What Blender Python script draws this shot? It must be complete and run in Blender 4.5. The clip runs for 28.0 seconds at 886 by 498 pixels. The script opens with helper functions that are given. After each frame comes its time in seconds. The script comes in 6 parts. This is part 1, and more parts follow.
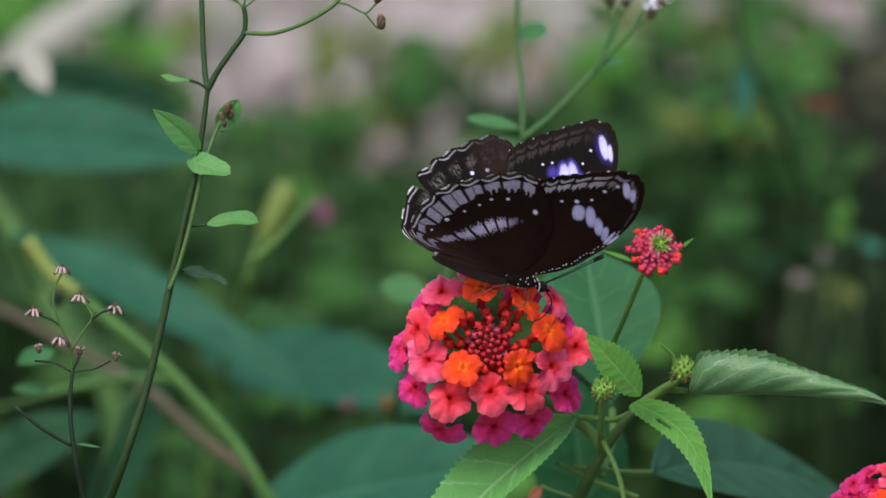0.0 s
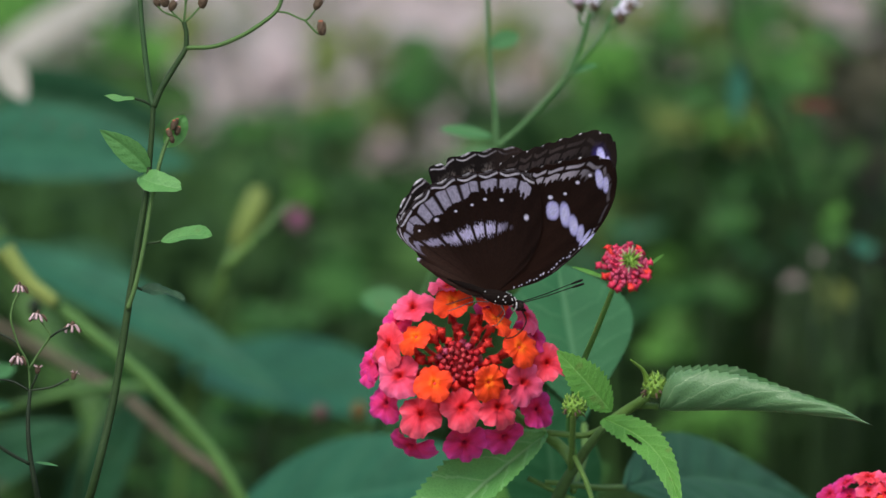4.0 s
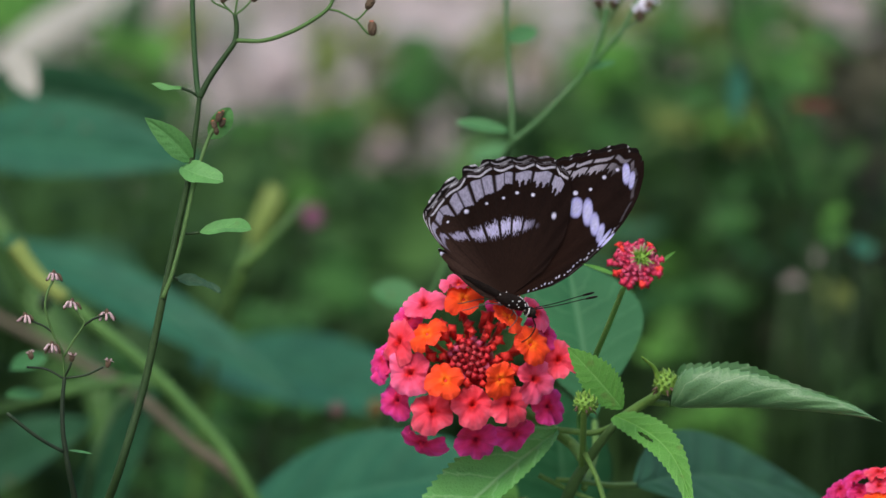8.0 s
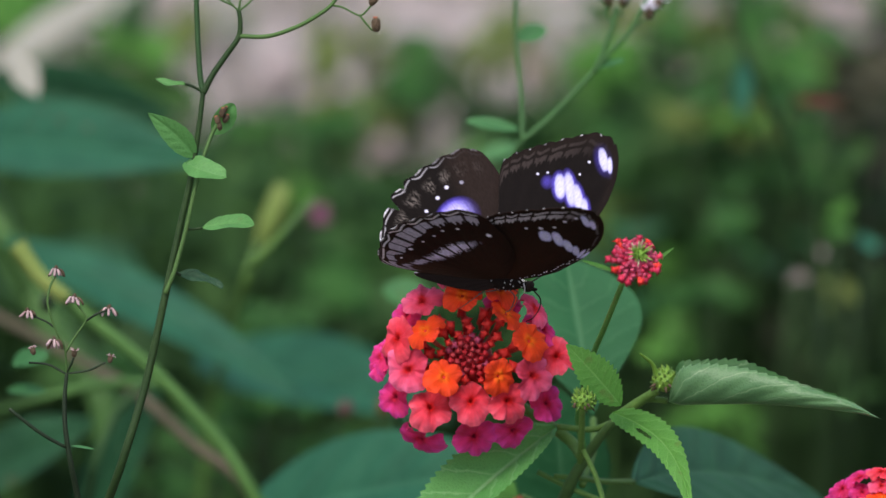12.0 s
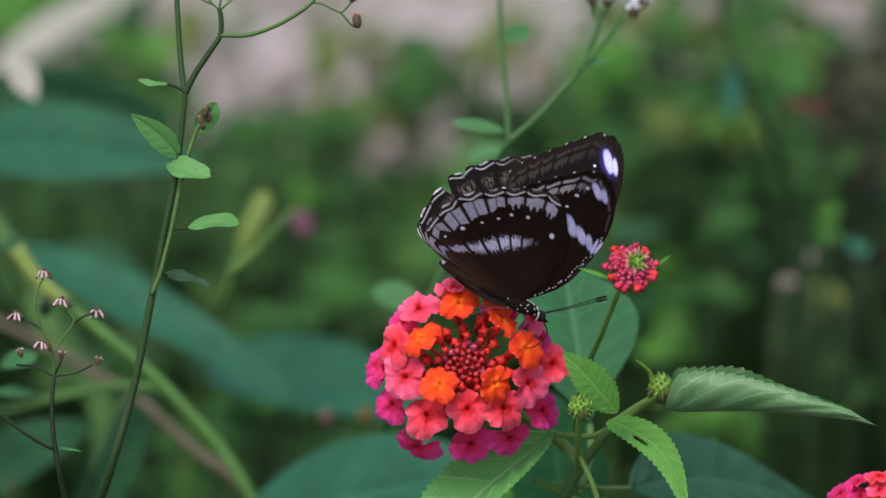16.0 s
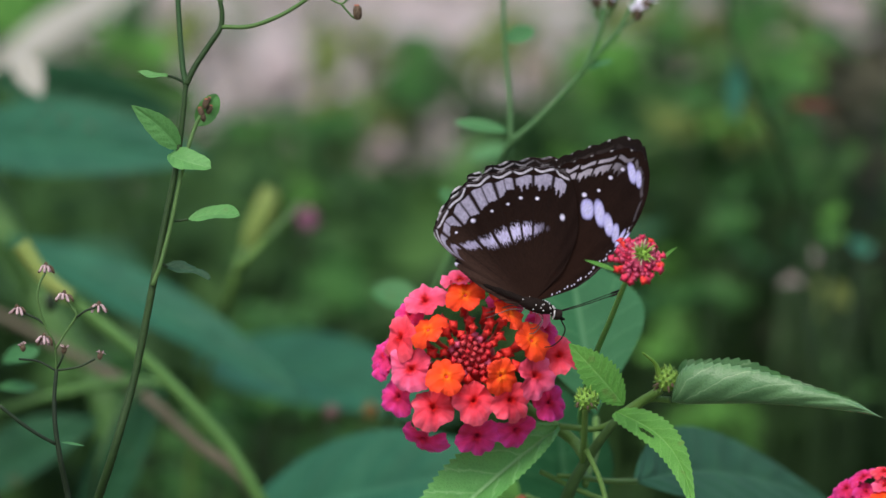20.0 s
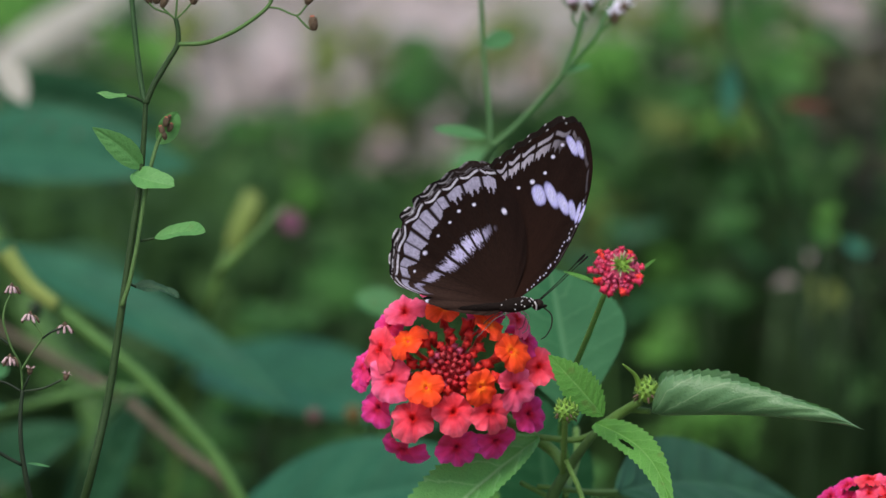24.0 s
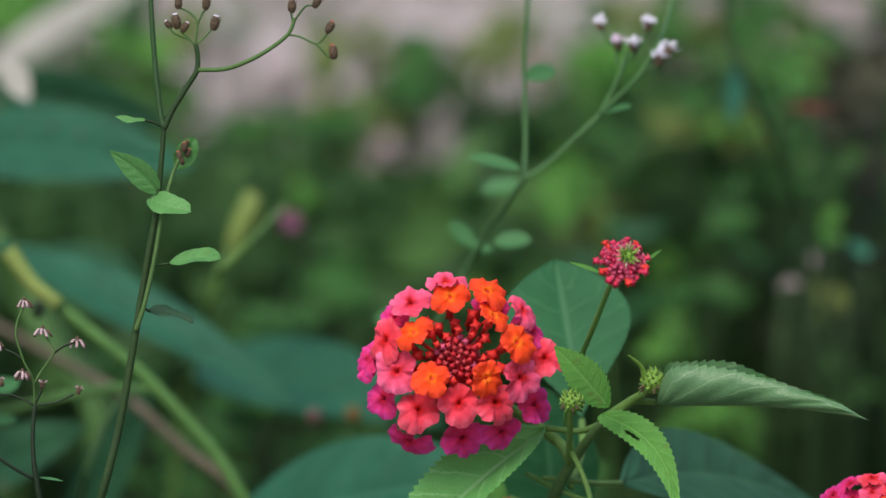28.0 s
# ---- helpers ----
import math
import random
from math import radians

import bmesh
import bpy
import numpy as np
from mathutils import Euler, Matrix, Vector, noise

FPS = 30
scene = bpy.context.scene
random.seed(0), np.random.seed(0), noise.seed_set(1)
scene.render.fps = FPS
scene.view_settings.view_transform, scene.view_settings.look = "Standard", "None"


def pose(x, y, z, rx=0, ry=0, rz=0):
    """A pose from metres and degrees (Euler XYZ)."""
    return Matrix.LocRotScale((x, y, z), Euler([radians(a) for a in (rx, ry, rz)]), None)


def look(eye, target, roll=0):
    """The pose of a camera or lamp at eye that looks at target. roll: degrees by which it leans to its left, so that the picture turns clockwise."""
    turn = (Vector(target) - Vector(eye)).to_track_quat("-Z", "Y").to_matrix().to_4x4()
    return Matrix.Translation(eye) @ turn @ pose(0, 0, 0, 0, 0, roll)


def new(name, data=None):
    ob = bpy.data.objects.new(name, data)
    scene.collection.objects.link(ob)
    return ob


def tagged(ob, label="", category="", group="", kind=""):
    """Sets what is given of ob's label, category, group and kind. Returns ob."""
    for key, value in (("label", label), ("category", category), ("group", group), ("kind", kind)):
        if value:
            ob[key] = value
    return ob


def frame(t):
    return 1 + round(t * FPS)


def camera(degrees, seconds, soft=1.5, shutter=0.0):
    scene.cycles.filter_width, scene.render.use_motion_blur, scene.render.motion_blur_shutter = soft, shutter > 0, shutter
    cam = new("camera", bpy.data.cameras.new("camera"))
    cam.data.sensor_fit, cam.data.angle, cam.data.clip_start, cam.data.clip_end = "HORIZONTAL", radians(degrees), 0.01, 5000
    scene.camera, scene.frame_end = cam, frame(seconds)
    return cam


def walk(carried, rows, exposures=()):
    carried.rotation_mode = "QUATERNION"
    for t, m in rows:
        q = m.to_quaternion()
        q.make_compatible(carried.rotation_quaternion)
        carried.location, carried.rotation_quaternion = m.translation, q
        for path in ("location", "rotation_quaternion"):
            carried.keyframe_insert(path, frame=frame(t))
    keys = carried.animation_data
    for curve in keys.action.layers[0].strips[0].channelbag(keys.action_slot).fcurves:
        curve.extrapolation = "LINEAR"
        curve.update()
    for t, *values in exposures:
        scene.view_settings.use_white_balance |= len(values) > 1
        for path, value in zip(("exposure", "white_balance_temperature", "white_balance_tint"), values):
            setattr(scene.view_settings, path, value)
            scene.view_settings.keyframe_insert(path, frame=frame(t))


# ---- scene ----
# One still camera with a long lens looks down fifteen degrees on a lantana head in a weedy garden.
PATH = 1.36                      # metres from the lens to the plane of sharp focus
AIM = Vector((0.0, 0.0, 0.60))   # middle of that plane, above the ground at z = 0
TILT = radians(15.0)
RIGHT = Vector((1, 0, 0))
UP = Vector((0, math.sin(TILT), math.cos(TILT)))
TOWARD = Vector((0, -math.cos(TILT), math.sin(TILT)))
EYE = AIM + TOWARD * PATH
UNIT = 2 * PATH * math.tan(radians(4.0)) / 1568   # one step of the drawing grid on the plane of focus: 0.12 mm

cam = camera(8.0, 28.0, soft=1.45, shutter=0.4)
cam.data.dof.use_dof = True
cam.data.dof.focus_distance = PATH - 0.006
cam.data.dof.aperture_fstop = 13.0
walk(cam, [(0.0, look(EYE, AIM)), (28.0, look(EYE, AIM))], exposures=[(0.0, 0.82), (12.5, 0.82), (15.0, 0.83), (18.0, 0.87), (21.5, 0.92), (23.5, 0.80), (25.0, 0.77), (28.0, 0.76)])

# ---- light: soft shade under a bright overcast sky ----
world = bpy.data.worlds.new("sky")
scene.world = world
world.use_nodes = True
sky = world.node_tree.nodes.new("ShaderNodeTexSky")
sky.sky_type, sky.sun_disc = "NISHITA", False
sky.sun_elevation, sky.sun_rotation = radians(62), radians(-150)
sky.dust_density, sky.air_density = 4.0, 1.0
back = world.node_tree.nodes["Background"]
back.inputs["Strength"].default_value = 0.11
world.node_tree.links.new(sky.outputs["Color"], back.inputs["Color"])
sun = new("sun", bpy.data.lights.new("sun", "SUN"))
sun.data.energy, sun.data.angle, sun.data.color = 1.4, radians(35), (1.0, 0.97, 0.92)
sun.matrix_basis = look((-1.2, -2.0, 4.6), (0, 0, 0))


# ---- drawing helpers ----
def spot(a, b, d=0.0):
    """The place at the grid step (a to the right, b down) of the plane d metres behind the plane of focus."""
    k = UNIT * (PATH + d) / PATH
    return AIM + RIGHT * ((a - 784) * k) + UP * ((441 - b) * k) - TOWARD * d


def smooth(points, steps=8):
    """A smooth line through the points, without overshooting."""
    pts = [Vector(p) for p in points]
    pts = [pts[0] * 2 - pts[1]] + pts + [pts[-1] * 2 - pts[-2]]
    pull = [(c - a).normalized() * min((b - a).length, (c - b).length) for a, b, c in zip(pts, pts[1:], pts[2:])]
    line = []
    for i in range(1, len(pts) - 2):
        b, c, m, n = pts[i], pts[i + 1], pull[i - 1], pull[i]
        for k in range(steps):
            t = k / steps
            line.append(b * (2 * t ** 3 - 3 * t * t + 1) + m * (t ** 3 - 2 * t * t + t) + c * (3 * t * t - 2 * t ** 3) + n * (t ** 3 - t * t))
    return line + [pts[-2]]


class Shape:
    """Vertices and faces of one mesh, with a colour and a leaf coordinate for every vertex where they are wanted."""

    def __init__(self):
        self.v, self.f, self.c, self.uv = [], [], [], []

    def add(self, v, f, c=None, uv=None):
        n = len(self.v)
        self.v += [tuple(p) for p in v]
        self.f += [tuple(n + i for i in q) for q in f]
        if c is not None:
            self.c += c
        if uv is not None:
            self.uv += uv
        return self

    def tube(self, line, radius, sides=8, c=None):
        """A closed tube along the line; radius is one number, a pair (start, end) or a function of 0..1."""
        n = len(line)
        v, f = [], []
        side = None
        for i, p in enumerate(line):
            t = (line[min(i + 1, n - 1)] - line[max(i - 1, 0)]).normalized()
            if side is None:
                side = t.orthogonal().normalized()
            side = (side - t * side.dot(t)).normalized()
            other = t.cross(side)
            s = i / (n - 1)
            r = radius(s) if callable(radius) else radius[0] + (radius[1] - radius[0]) * s if isinstance(radius, tuple) else radius
            v += [p + (side * math.cos(2 * math.pi * k / sides) + other * math.sin(2 * math.pi * k / sides)) * r for k in range(sides)]
        for i in range(n - 1):
            f += [(i * sides + k, i * sides + (k + 1) % sides, (i + 1) * sides + (k + 1) % sides, (i + 1) * sides + k) for k in range(sides)]
        f += [tuple(range(sides))[::-1], tuple((n - 1) * sides + k for k in range(sides))]
        return self.add(v, f, [c] * len(v) if c else None, [(0.5, 0.5)] * len(v) if self.uv else None)

    def blob(self, at, size, m=None, rings=6, sides=8, c=None):
        """A ball of the three half sizes, turned by m."""
        m = m or Matrix.Identity(3)
        v = [Vector((0, 0, size[2]))]
        for i in range(1, rings):
            t = math.pi * i / rings
            v += [Vector((size[0] * math.sin(t) * math.cos(2 * math.pi * k / sides), size[1] * math.sin(t) * math.sin(2 * math.pi * k / sides), size[2] * math.cos(t))) for k in range(sides)]
        v.append(Vector((0, 0, -size[2])))
        f = [(0, 1 + k, 1 + (k + 1) % sides) for k in range(sides)]
        for i in range(rings - 2):
            a = 1 + i * sides
            f += [(a + k, a + sides + k, a + sides + (k + 1) % sides, a + (k + 1) % sides) for k in range(sides)]
        a = 1 + (rings - 2) * sides
        f += [(len(v) - 1, a + (k + 1) % sides, a + k) for k in range(sides)]
        return self.add([Vector(at) + m @ p for p in v], f, [c] * len(v) if c else None)

    def leaf(self, base, tip, width, face, sag=0.0, side=0.0, fold=0.25, teeth=0, depth=0.0, full=0.42, steps=30, across=8, relief=0.0, pairs=7, curl=0.0, wave=0.0, hole=None, blunt=0.85, slant=1.3):
        """A leaf blade from base to tip. face: the way its upper side looks; sag: how far the tip droops away from it; side: sideways bow;
        fold: rise of the halves; teeth and depth: the saw edge; full: where it is widest; relief: depth of the sunken veins; wave: uneven edge."""
        base, tip, face = Vector(base), Vector(tip), Vector(face)
        along = tip - base
        length = along.length
        x = along / length
        z = (face - x * face.dot(x)).normalized()
        y = z.cross(x)
        v, f, uv = [], [], []
        power = math.log(0.5) / math.log(full)
        shift = random.random() * 6
        for i in range(steps + 1):
            u = i / steps
            w = math.sin(math.pi * u ** power) ** blunt * width / 2 if 0 < u < 1 else 0.0
            if teeth:
                w *= 1 - depth * (1 - (u * teeth) % 1.0)
            w = max(w, 0.0003 * width)
            for j in range(-across, across + 1):
                s = j / across
                vein = (u * (pairs + 1) - abs(s) * slant) % 1.0
                dip = relief * (math.exp(-((vein - 0.5) / 0.22) ** 2) * (1 - abs(s) ** 4) * min(1.0, abs(s) * 5) + 0.6 * math.exp(-(s / 0.1) ** 2) * -1)
                rise = abs(s) * w * (fold - curl * u) + dip + wave * width * math.sin(9 * u + shift + 2 * s) * abs(s)
                v.append(base + x * (u * length) + y * (s * w + side * math.sin(math.pi * u)) + z * (rise - sag * u * u))
                uv.append((u, 0.5 + 0.5 * s))
        n = 2 * across + 1
        f = [(i * n + j, (i + 1) * n + j, (i + 1) * n + j + 1, i * n + j + 1) for i in range(steps) for j in range(2 * across)
             if not hole or ((i / steps - hole[0]) / hole[1]) ** 2 + ((j / across - 1 - hole[2]) / hole[3]) ** 2 > 1]
        return self.add(v, f, None, uv)

    def mesh(self, name, flat=False):
        me = bpy.data.meshes.new(name)
        me.from_pydata(self.v, [], self.f)
        if self.c:
            me.color_attributes.new("tint", "FLOAT_COLOR", "POINT").data.foreach_set("color", np.array(self.c, dtype=np.float32).ravel())
        if self.uv:
            loops = np.empty(len(me.loops), dtype=np.int32)
            me.loops.foreach_get("vertex_index", loops)
            me.uv_layers.new(name="blade").data.foreach_set("uv", np.array(self.uv, dtype=np.float32)[loops].ravel())
        if not flat:
            me.shade_smooth()
        return me


def thing(name, at, label, category, group="", kind=""):
    """An Empty at the base of a thing."""
    ob = new(name)
    ob.location = at
    ob.empty_display_size = 0.02
    return tagged(ob, label, category, group, kind)


def part(name, shape, material, parent, label=""):
    """One mesh under a thing or a part. Shapes are drawn in the world, and moved into their thing's space."""
    me = shape.mesh(name)
    me.materials.append(material)
    top = parent
    while top.parent:
        top = top.parent
    me.transform(Matrix.Translation(-top.location))
    ob = new(name, me)
    ob.parent = parent
    return tagged(ob, label)


# ---- materials ----
def material(name, rough=0.5, metal=0.0):
    m = bpy.data.materials.new(name)
    m.use_nodes = True
    b = m.node_tree.nodes["Principled BSDF"]
    b.inputs["Roughness"].default_value, b.inputs["Metallic"].default_value = rough, metal
    return m, m.node_tree.nodes, m.node_tree.links, b


def grain(n, l, scale, low, high, detail=4.0):
    """A noise in object space, spread between two numbers."""
    c = n.new("ShaderNodeTexCoord")
    t = n.new("ShaderNodeTexNoise")
    t.inputs["Scale"].default_value, t.inputs["Detail"].default_value = scale, detail
    l.new(c.outputs["Object"], t.inputs["Vector"])
    r = n.new("ShaderNodeMapRange")
    r.inputs["From Min"].default_value, r.inputs["From Max"].default_value = 0.3, 0.7
    r.inputs["To Min"].default_value, r.inputs["To Max"].default_value = low, high
    l.new(t.outputs["Fac"], r.inputs["Value"])
    return r.outputs["Result"]


def mixed(n, l, fac, a, b, blend="MIX"):
    x = n.new("ShaderNodeMix")
    x.data_type, x.blend_type = "RGBA", blend
    for socket, value in ((x.inputs[0], fac), (x.inputs[6], a), (x.inputs[7], b)):
        if isinstance(value, (int, float)):
            socket.default_value = value
        elif isinstance(value, tuple):
            socket.default_value = (*value[:3], 1)
        else:
            l.new(value, socket)
    return x.outputs[2]


def sums(n, l, op, a, b=0.0):
    x = n.new("ShaderNodeMath")
    x.operation = op
    for socket, value in ((x.inputs[0], a), (x.inputs[1], b)):
        if isinstance(value, (int, float)):
            socket.default_value = value
        else:
            l.new(value, socket)
    return x.outputs[0]


def bump(n, l, b, height, strength, distance):
    x = n.new("ShaderNodeBump")
    x.inputs["Strength"].default_value, x.inputs["Distance"].default_value = strength, distance
    l.new(height, x.inputs["Height"])
    l.new(x.outputs["Normal"], b.inputs["Normal"])


def plain(name, dark, light, rough=0.5, scale=600.0, relief=0.3, size=0.0004, coarse=60.0, spread=0.35):
    """Two tones mixed by grain at two scales, varied from piece to piece."""
    m, n, l, b = material(name, rough)
    col = mixed(n, l, grain(n, l, coarse, 0, 1), dark, light)
    col = mixed(n, l, grain(n, l, scale, 0.0, 0.35), col, tuple(0.45 * x for x in dark))
    info = n.new("ShaderNodeObjectInfo")
    col = mixed(n, l, sums(n, l, "MULTIPLY", info.outputs["Random"], spread), col, tuple(min(1, 1.5 * x) for x in light))
    l.new(col, b.inputs["Base Color"])
    b.inputs["Specular IOR Level"].default_value = 0.2
    bump(n, l, b, grain(n, l, scale * 1.5, 0, 1), relief, size)
    return m


def leafy(name, dark, light, vein, rough=0.42, pairs=7, strength=0.6, glow=0.3, spots=0.0, rug=0.22, slant=1.3):
    """Leaf skin: midrib and side veins along the blade's own coordinates, mottled green, and light shining through."""
    m, n, l, b = material(name, rough)
    uv = n.new("ShaderNodeUVMap")
    uv.uv_map = "blade"
    sep = n.new("ShaderNodeSeparateXYZ")
    l.new(uv.outputs["UV"], sep.inputs[0])
    s = sums(n, l, "ABSOLUTE", sums(n, l, "SUBTRACT", sums(n, l, "MULTIPLY", sep.outputs[1], 2.0), 1.0))
    wob = grain(n, l, 260, -0.12, 0.12)
    ph = sums(n, l, "FRACT", sums(n, l, "ADD", sums(n, l, "SUBTRACT", sums(n, l, "MULTIPLY", sep.outputs[0], float(pairs + 1)), sums(n, l, "MULTIPLY", s, slant)), wob))
    near = sums(n, l, "ABSOLUTE", sums(n, l, "SUBTRACT", ph, 0.5))
    line = n.new("ShaderNodeMapRange")
    line.inputs["From Min"].default_value, line.inputs["From Max"].default_value = 0.011 * pairs, 0.0025 * pairs
    l.new(near, line.inputs["Value"])
    rib = n.new("ShaderNodeMapRange")
    rib.inputs["From Min"].default_value, rib.inputs["From Max"].default_value = 0.07, 0.03
    l.new(s, rib.inputs["Value"])
    veins = sums(n, l, "MAXIMUM", sums(n, l, "MULTIPLY", line.outputs["Result"], 0.55), rib.outputs["Result"])
    net = n.new("ShaderNodeTexVoronoi")
    net.feature = "DISTANCE_TO_EDGE"
    net.inputs["Scale"].default_value = 1400
    c = n.new("ShaderNodeTexCoord")
    l.new(c.outputs["Object"], net.inputs["Vector"])
    cell = n.new("ShaderNodeMapRange")
    cell.inputs["From Max"].default_value = 0.3
    l.new(net.outputs["Distance"], cell.inputs["Value"])
    col = mixed(n, l, grain(n, l, 70, 0, 1), dark, light)
    col = mixed(n, l, sums(n, l, "MULTIPLY", cell.outputs["Result"], 0.25), col, tuple(0.6 * x for x in dark))
    info = n.new("ShaderNodeObjectInfo")
    col = mixed(n, l, sums(n, l, "MULTIPLY", info.outputs["Random"], 0.3), col, light)
    col = mixed(n, l, sums(n, l, "MULTIPLY", veins, strength), col, vein)
    if spots:
        dots = n.new("ShaderNodeMapRange")
        dots.inputs["From Min"].default_value, dots.inputs["From Max"].default_value = 0.68, 0.74
        t = n.new("ShaderNodeTexNoise")
        t.inputs["Scale"].default_value = 150
        l.new(c.outputs["Object"], t.inputs["Vector"])
        l.new(t.outputs["Fac"], dots.inputs["Value"])
        col = mixed(n, l, sums(n, l, "MULTIPLY", dots.outputs["Result"], spots), col, (0.13, 0.08, 0.03))
    l.new(col, b.inputs["Base Color"])
    b.inputs["Specular IOR Level"].default_value = 0.28
    bump(n, l, b, sums(n, l, "SUBTRACT", cell.outputs["Result"], sums(n, l, "MULTIPLY", veins, 2.5)), rug, 0.0004)
    thin = n.new("ShaderNodeBsdfTranslucent")
    l.new(mixed(n, l, 1.0, col, (1.0, 1.0, 0.5), "MULTIPLY"), thin.inputs["Color"])
    both = n.new("ShaderNodeMixShader")
    both.inputs[0].default_value = glow
    l.new(b.outputs[0], both.inputs[1])
    l.new(thin.outputs[0], both.inputs[2])
    l.new(both.outputs[0], n["Material Output"].inputs["Surface"])
    return m


def painted(name, rough, scale, fade=0.25, glow=0.0, relief=0.3, size=0.0003, sheen=0.0, gloss=0.25):
    """A skin whose colours lie on its vertices, with grain on top."""
    m, n, l, b = material(name, rough)
    a = n.new("ShaderNodeVertexColor")
    a.layer_name = "tint"
    col = mixed(n, l, grain(n, l, scale, 0.0, fade), a.outputs["Color"], (0.02, 0.012, 0.008))
    l.new(col, b.inputs["Base Color"])
    b.inputs["Specular IOR Level"].default_value = gloss
    b.inputs["Sheen Weight"].default_value = sheen
    bump(n, l, b, grain(n, l, scale, 0, 1), relief, size)
    if glow:
        thin = n.new("ShaderNodeBsdfTranslucent")
        l.new(col, thin.inputs["Color"])
        both = n.new("ShaderNodeMixShader")
        both.inputs[0].default_value = glow
        l.new(b.outputs[0], both.inputs[1])
        l.new(thin.outputs[0], both.inputs[2])
        l.new(both.outputs[0], n["Material Output"].inputs["Surface"])
    return m


FRESH = leafy("fresh_lantana_leaf", (0.070, 0.230, 0.034), (0.125, 0.35, 0.062), (0.22, 0.45, 0.13), 0.42, 8, 0.45, 0.3, 0.4, 0.26)
DEEPLEAF = leafy("deep_green_lantana_leaf", (0.080, 0.270, 0.062), (0.135, 0.38, 0.098), (0.29, 0.52, 0.24), 0.42, 7, 0.7, 0.25, 0.3, 0.34)
DEEPSHRUB = leafy("dark_shrub_leaf", (0.008, 0.052, 0.020), (0.014, 0.078, 0.030), (0.03, 0.11, 0.05), 0.7, 6, 0.4, 0.12, 0.3)
MATURE = leafy("mature_lantana_leaf", (0.034, 0.105, 0.032), (0.060, 0.16, 0.05), (0.20, 0.32, 0.17), 0.40, 5, 0.6, 0.2, 0.2, 0.11)
UNDERLEAF = leafy("pale_leaf_underside", (0.080, 0.190, 0.078), (0.145, 0.280, 0.125), (0.34, 0.48, 0.28), 0.28, 5, 0.55, 0.25, 0.1, 0.16, 2.6)
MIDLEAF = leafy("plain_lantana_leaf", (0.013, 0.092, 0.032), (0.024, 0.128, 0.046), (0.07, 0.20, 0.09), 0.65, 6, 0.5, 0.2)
# darker leaf green with the shade behind the shoot painted in
SHADE = leafy("shaded_lantana_leaf", (0.013, 0.066, 0.030), (0.025, 0.102, 0.046), (0.052, 0.145, 0.07), 0.6, 7, 0.5, 0.12)
DUSTYPINK = plain("dusty_pink_bud", (0.09, 0.055, 0.048), (0.14, 0.085, 0.075), 0.7, 600, 0.4, 0.0004)
OCHRE = plain("ochre_bud", (0.11, 0.065, 0.02), (0.16, 0.10, 0.03), 0.7, 600, 0.4, 0.0004)
BLUISH = leafy("broad_shrub_leaf", (0.010, 0.075, 0.039), (0.019, 0.11, 0.057), (0.05, 0.17, 0.095), 0.55, 6, 0.4, 0.12)
WEEDLEAF = leafy("weed_leaf", (0.085, 0.25, 0.07), (0.13, 0.34, 0.10), (0.19, 0.40, 0.15), 0.5, 5, 0.3, 0.3, 0.2)
DULLLEAF = leafy("dull_weed_leaf", (0.044, 0.165, 0.052), (0.072, 0.210, 0.075), (0.09, 0.22, 0.10), 0.55, 5, 0.3, 0.25, 0.6)
OLDLEAF = leafy("withering_leaf", (0.022, 0.066, 0.032), (0.036, 0.095, 0.045), (0.045, 0.10, 0.055), 0.6, 5, 0.3, 0.2, 0.6)
PALELEAF = leafy("dry_pale_leaf", (0.27, 0.27, 0.23), (0.38, 0.37, 0.325), (0.34, 0.33, 0.27), 0.6, 9, 0.3, 0.15)
DULLSTEM = plain("dull_green_stem", (0.045, 0.10, 0.028), (0.075, 0.145, 0.042), 0.6, 900, 0.3, 0.0003)
STEM = plain("green_stem", (0.065, 0.14, 0.03), (0.11, 0.21, 0.045), 0.5, 900, 0.3, 0.0003)
SOFTSTEM = plain("soft_green_stem", (0.040, 0.105, 0.036), (0.062, 0.145, 0.050), 0.55, 900, 0.3, 0.0003)
WEEDSTEM = plain("dark_weed_stem", (0.010, 0.025, 0.009), (0.026, 0.056, 0.015), 0.5, 900, 0.3, 0.0003)
BLACKSTEM = plain("blackish_weed_stem", (0.010, 0.016, 0.010), (0.022, 0.04, 0.018), 0.5, 900, 0.3, 0.0003)
LIME = plain("yellowish_stem", (0.14, 0.21, 0.05), (0.24, 0.29, 0.08), 0.5, 300, 0.3, 0.0005)
GREENCANE = plain("green_cane", (0.045, 0.115, 0.028), (0.075, 0.165, 0.042), 0.5, 300, 0.3, 0.0005)
BROWNCANE = plain("brown_cane", (0.075, 0.068, 0.042), (0.115, 0.095, 0.065), 0.7, 300, 0.5, 0.0008)
FARSTEM = plain("mossy_green_stem", (0.022, 0.06, 0.02), (0.04, 0.09, 0.03), 0.6, 900, 0.3, 0.0003)
CRIMSON = plain("crimson_bud", (0.42, 0.016, 0.050), (0.60, 0.040, 0.10), 0.5, 900, 0.4, 0.0003)
RUSTY = plain("rusty_florets", (0.26, 0.07, 0.04), (0.42, 0.15, 0.09), 0.6, 900, 0.4, 0.0003)
PALEBUD = plain("pale_bract", (0.30, 0.26, 0.16), (0.42, 0.36, 0.26), 0.6, 900, 0.4, 0.0003)
BRIGHTSTEM = plain("bright_green_stem", (0.062, 0.20, 0.040), (0.105, 0.27, 0.06), 0.5, 900, 0.3, 0.0003)
BUDGREEN = plain("green_bud", (0.105, 0.225, 0.028), (0.20, 0.35, 0.058), 0.5, 900, 0.5, 0.0003)
